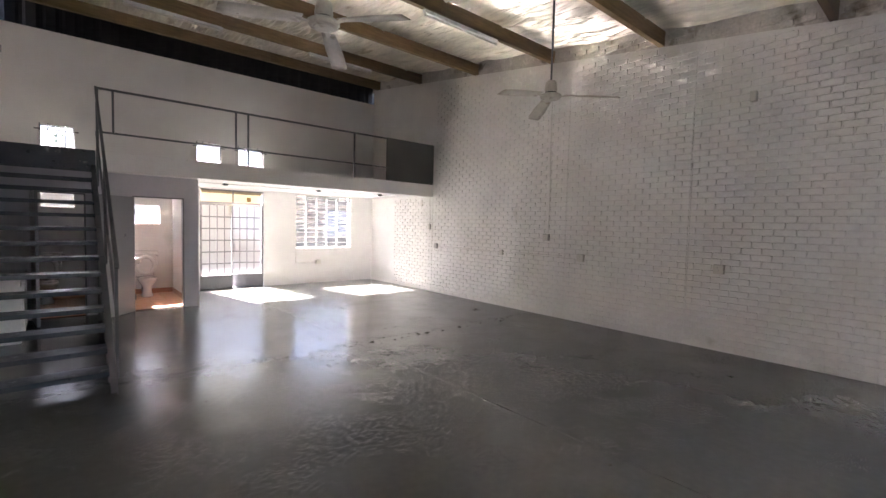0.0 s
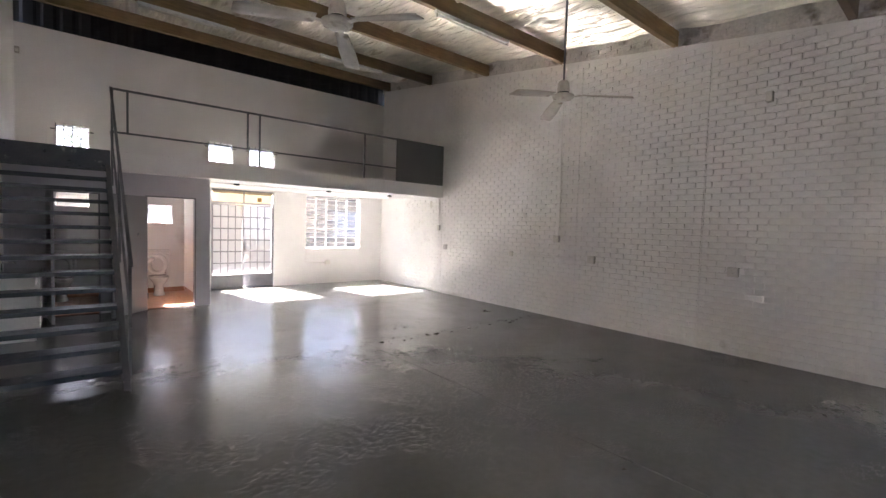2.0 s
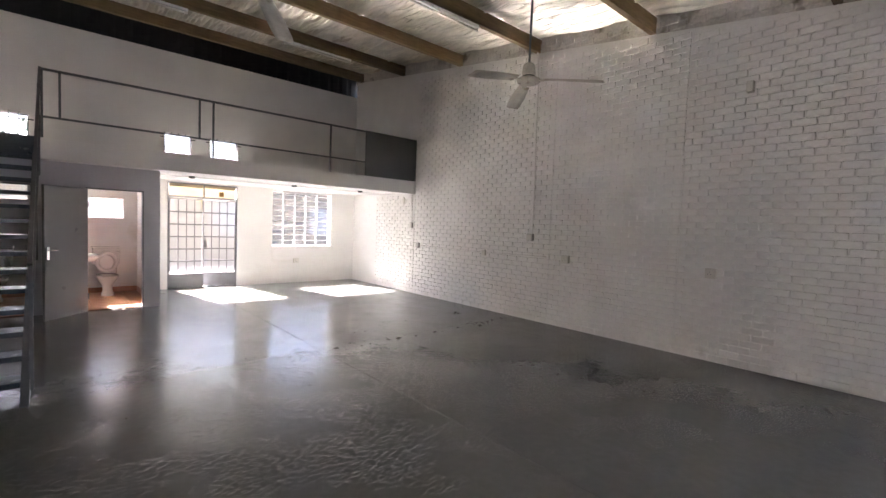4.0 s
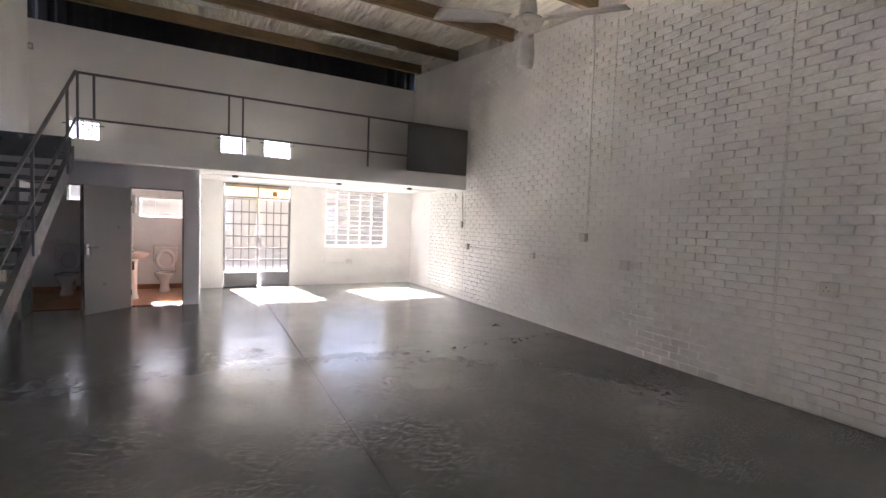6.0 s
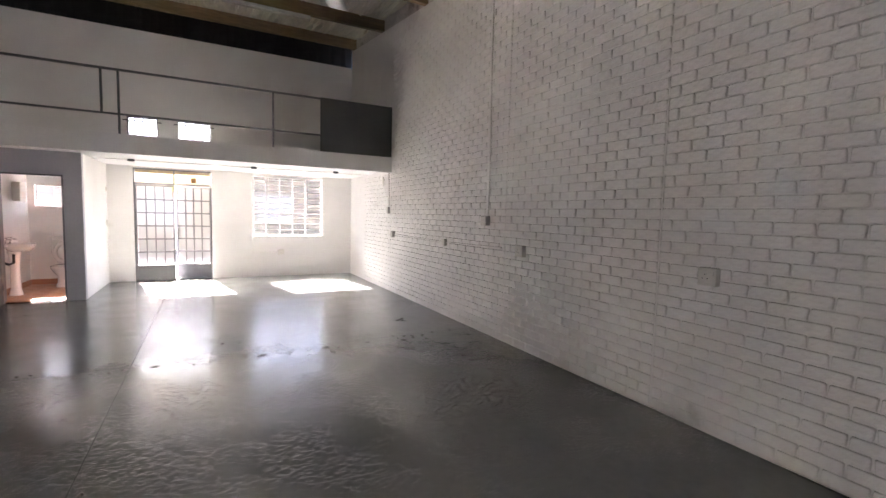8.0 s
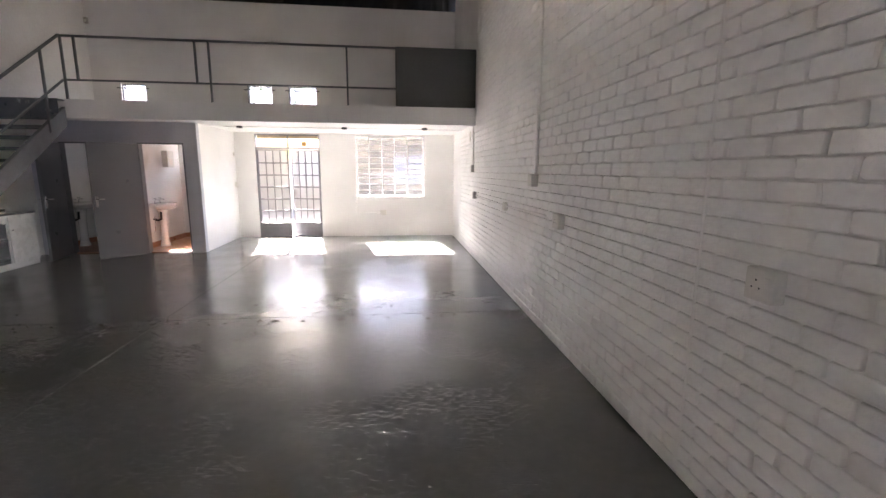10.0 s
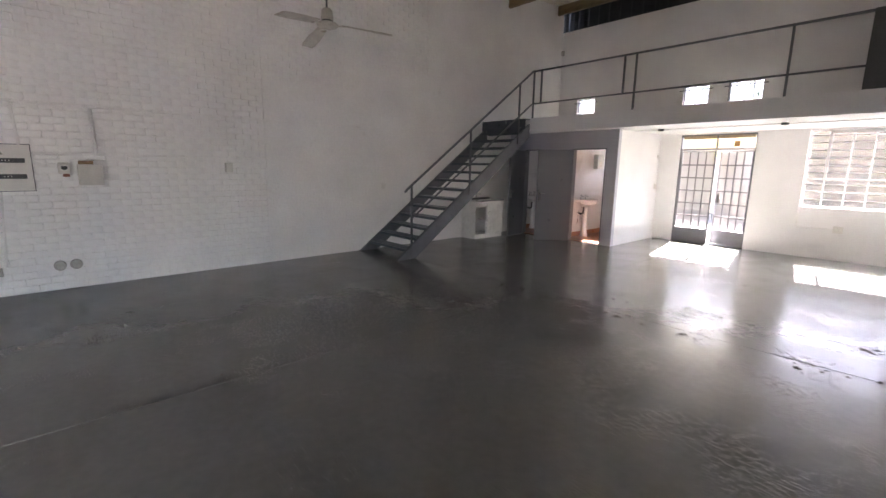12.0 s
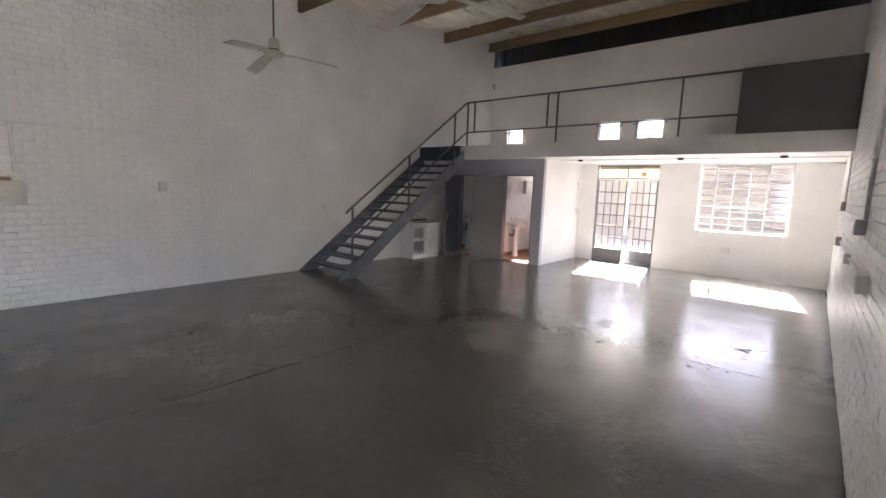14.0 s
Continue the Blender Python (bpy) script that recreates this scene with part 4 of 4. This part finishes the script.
def tree(x, y, h, r, seed):
    g = random.Random(seed)
    t = thing("tree", "leafy green tree behind the neighbouring building", "tree", (x, y, -0.06), group="trees")
    bm = bmesh.new()
    pts = [(0, 0, 0), (0.1, 0.05, h * 0.3), (0.05, 0.15, h * 0.55), (0.2, 0.1, h * 0.8)]
    for a, c, rad in zip(pts, pts[1:], (0.17, 0.13, 0.08)):
        add_tube(bm, [a, c], rad, 8)
    for k in range(7):
        a = g.uniform(0, 6.28)
        z = h * g.uniform(0.4, 0.65)
        add_tube(bm, [(0.08, 0.1, z), (r * 0.7 * math.cos(a), r * 0.7 * math.sin(a), z + h * 0.2)], 0.04, 6)
    part("trunk", bm, BARK, t)
    bm = bmesh.new()
    for _ in range(60):
        a, u = g.uniform(0, 6.28), g.uniform(0.2, 1) ** 0.5
        c = Vector((r * u * math.cos(a), r * u * math.sin(a), h * (0.72 + 0.3 * g.uniform(-1, 1) * (1.1 - 0.6 * u))))
        for _ in range(34):
            p = c + Vector([g.gauss(0, 0.26) for _ in range(3)])
            d = Vector([g.gauss(0, 1) for _ in range(3)]).normalized()
            e = d.orthogonal().normalized()
            s = g.uniform(0.05, 0.11)
            bm.faces.new([bm.verts.new(p + s * v) for v in (-d, e * 0.5, d, -e * 0.5)])
    part("crown", bm, LEAF, t)


for k, (x, y, h, r) in enumerate(((-1.5, 29, 6.6, 2.6), (3.6, 28.5, 5.6, 2.4), (8.5, 29, 5.4, 2.4), (14.5, 30, 5.8, 2.6))):
    tree(x, y, h, r, 11 + k)


# ---- bricks of the two side walls ----
PITCH_Y, PITCH_Z, LEN = 0.232, 0.0855, 0.219
brng = random.Random(3)


def brick_shape(length, into, deep, tall):
    """A worn brick face under thick paint, with uneven outline and rounded arrises; it stands out from x = 0 along `into`."""
    h, half, cut = tall / 2, length / 2, 0.007
    edge = [(-half, -h + cut), (-half + cut, -h), (half - cut, -h), (half, -h + cut), (half, h - cut), (half - cut, h), (-half + cut, h), (-half, h - cut)]
    edge = [(y + brng.uniform(-0.005, 0.004) * (1 if y > 0 else -1), z + brng.uniform(-0.0035, 0.001) * (1 if z > 0 else -1)) for y, z in edge]
    ty, tz = brng.uniform(-0.02, 0.02), brng.uniform(-0.03, 0.03)
    vs, fs = [], []
    for inset, depth in ((0.0, -0.001), (0.001, deep - 0.006), (0.006, deep)):
        for y, z in edge:
            k = 0.0 if depth < 0 else 1.0
            vs.append((into * (depth + k * (ty * y + tz * z)), y * (1 - inset / half), z * (1 - inset / h)))
    for k in (0, 8):
        for i in range(8):
            j = (i + 1) % 8
            fs.append((k + i, k + j, k + 8 + j, k + 8 + i))
    fs.append(tuple(range(16, 24)))
    return vs, fs


def lay(zones, top):
    """Centres and lengths of running-bond bricks in zones of (y0, y1, z0, z1)."""
    out = []
    for y0, y1, z0, z1 in zones:
        row = 0
        z = z0
        while z + PITCH_Z <= z1 + 0.001:
            y = y0
            first = True
            while y < y1 - 0.05:
                w = PITCH_Y * (0.5 if first and row % 2 else 1.0)
                first = False
                w = min(w, y1 - y)
                if w > 0.05 and z + PITCH_Z < top(y) and z + PITCH_Z < top(y + w):
                    out.append((y + w / 2, z + PITCH_Z / 2, w - (PITCH_Y - LEN)))
                y += w
            z += PITCH_Z
            row += 1
    return out


def brick_mesh(name, vs, fs, mat):
    """A mesh of bricks with faceted faces and soft arrises."""
    me = bpy.data.meshes.new(name)
    me.from_pydata(vs, [], fs)
    me.materials.append(mat)
    me.polygons.foreach_set("use_smooth", [i % 17 != 16 for i in range(len(fs))])
    return me


def build_bricks(wall, plane, into, zones, top, near, label, deep=0.022, wider=0.0, tall=0.0851, mat=BRICK_PAINT, low=None):
    shapes, vs, fs = {}, [], []
    count = 0
    for y, z, length in lay(zones, top):
        if low and z - PITCH_Z / 2 < low(y):
            continue
        jut = into * brng.uniform(-0.0015, 0.0015)
        if near(y, z) and count < 300:
            count += 1
            key = (round(length, 2), brng.randrange(12))
            if key not in shapes:
                shapes[key] = brick_mesh("brick", *brick_shape(length + wider, into, deep, tall), mat)
            ob = new("brick", shapes[key])
            ob.parent = wall
            ob.matrix_basis = pose(plane + jut, y, z)
        else:
            v, f = brick_shape(length + wider, into, deep, tall)
            base = len(vs)
            vs.extend((plane + a + jut, y + b, z + c) for a, b, c in v)
            fs.extend(tuple(base + i for i in g) for g in f)
    ob = new("brickwork", brick_mesh("brickwork", vs, fs, mat))
    ob.parent = wall
    tagged(ob, label, kind="stuff")


build_bricks(wall_east, RIGHT + 0.022, -1,
             [(REAR, SIDE1, SIDE_TOP + 0.02, 4.8), (SIDE1 + 0.004, 2.562, 0.01, 4.8), (2.568, 4.649, 0.01, 2.70), (2.568, 4.649, 2.71, 5.2), (4.654, EDGE, 0.01, 5.6), (EDGE, 10.2, 0.01, SOFFIT_Z - 0.03)],
             lambda y: beam_bottom(y) - 0.03, lambda y, z: 0.9 < y < 3.15 and 0.2 < z < 2.75, "painted brick courses", 0.020)
build_bricks(wall_east_top, RIGHT + 0.05, -1, [(REAR, 8.2, 3.5, 5.3)], lambda y: roof_under(y) - 0.02, lambda y, z: False, "dusty brick courses under the roof", 0.018,
             mat=UPPER, low=beam_bottom)
build_bricks(wall_west, LEFT - 0.022, 1,
             [(REAR, 3.33, 0.01, 5.0), (3.33, 5.05, 2.97, 5.2), (5.05, 6.7, 3.39, 5.3)],
             lambda y: roof_under(y) - 0.02, lambda y, z: 0.1 < y < 2.4 and 0.5 < z < 3.0, "painted brick courses", 0.016, 0.003, 0.0853)
wpart("plaster_face", box(LEFT - 0.022, LEFT - 0.001, 3.338, 5.043, 2.113, 2.965), BRICK_PAINT, wall_west)
wpart("plaster_face", box(LEFT - 0.022, LEFT - 0.001, 5.046, 6.7, 2.327, 3.385), BRICK_PAINT, wall_west)
patch = wpart("plaster_patch", box(LEFT - 0.022, LEFT + 0.003, 3.335, 5.04, 0.0, 2.11, 0.002), BRICK_PAINT, wall_west, "smooth plastered-over doorway")
wpart("plaster_face", box(LEFT - 0.022, LEFT - 0.001, 5.045, FAR - 0.002, 0.0, 2.325), BRICK_PAINT, wall_west)
wpart("plaster_face", box(LEFT - 0.022, LEFT - 0.001, 6.703, FAR - 0.002, 2.65, 5.5), BRICK_PAINT, wall_west)
for y in (2.565, 4.6515):
    wpart("plaster_bead", tube([(RIGHT + 0.014 - 0.001 * (k % 3), y + 0.003 * math.sin(k * 2.3), 0.02 + k * 0.12) for k in range(23)], 0.009, 6), BRICK_PAINT, wall_east)
wpart("plaster_bead", tube([(RIGHT + 0.015, 2.576, 2.7075), (RIGHT + 0.015, 4.641, 2.7075)], 0.009, 8), BRICK_PAINT, wall_east)
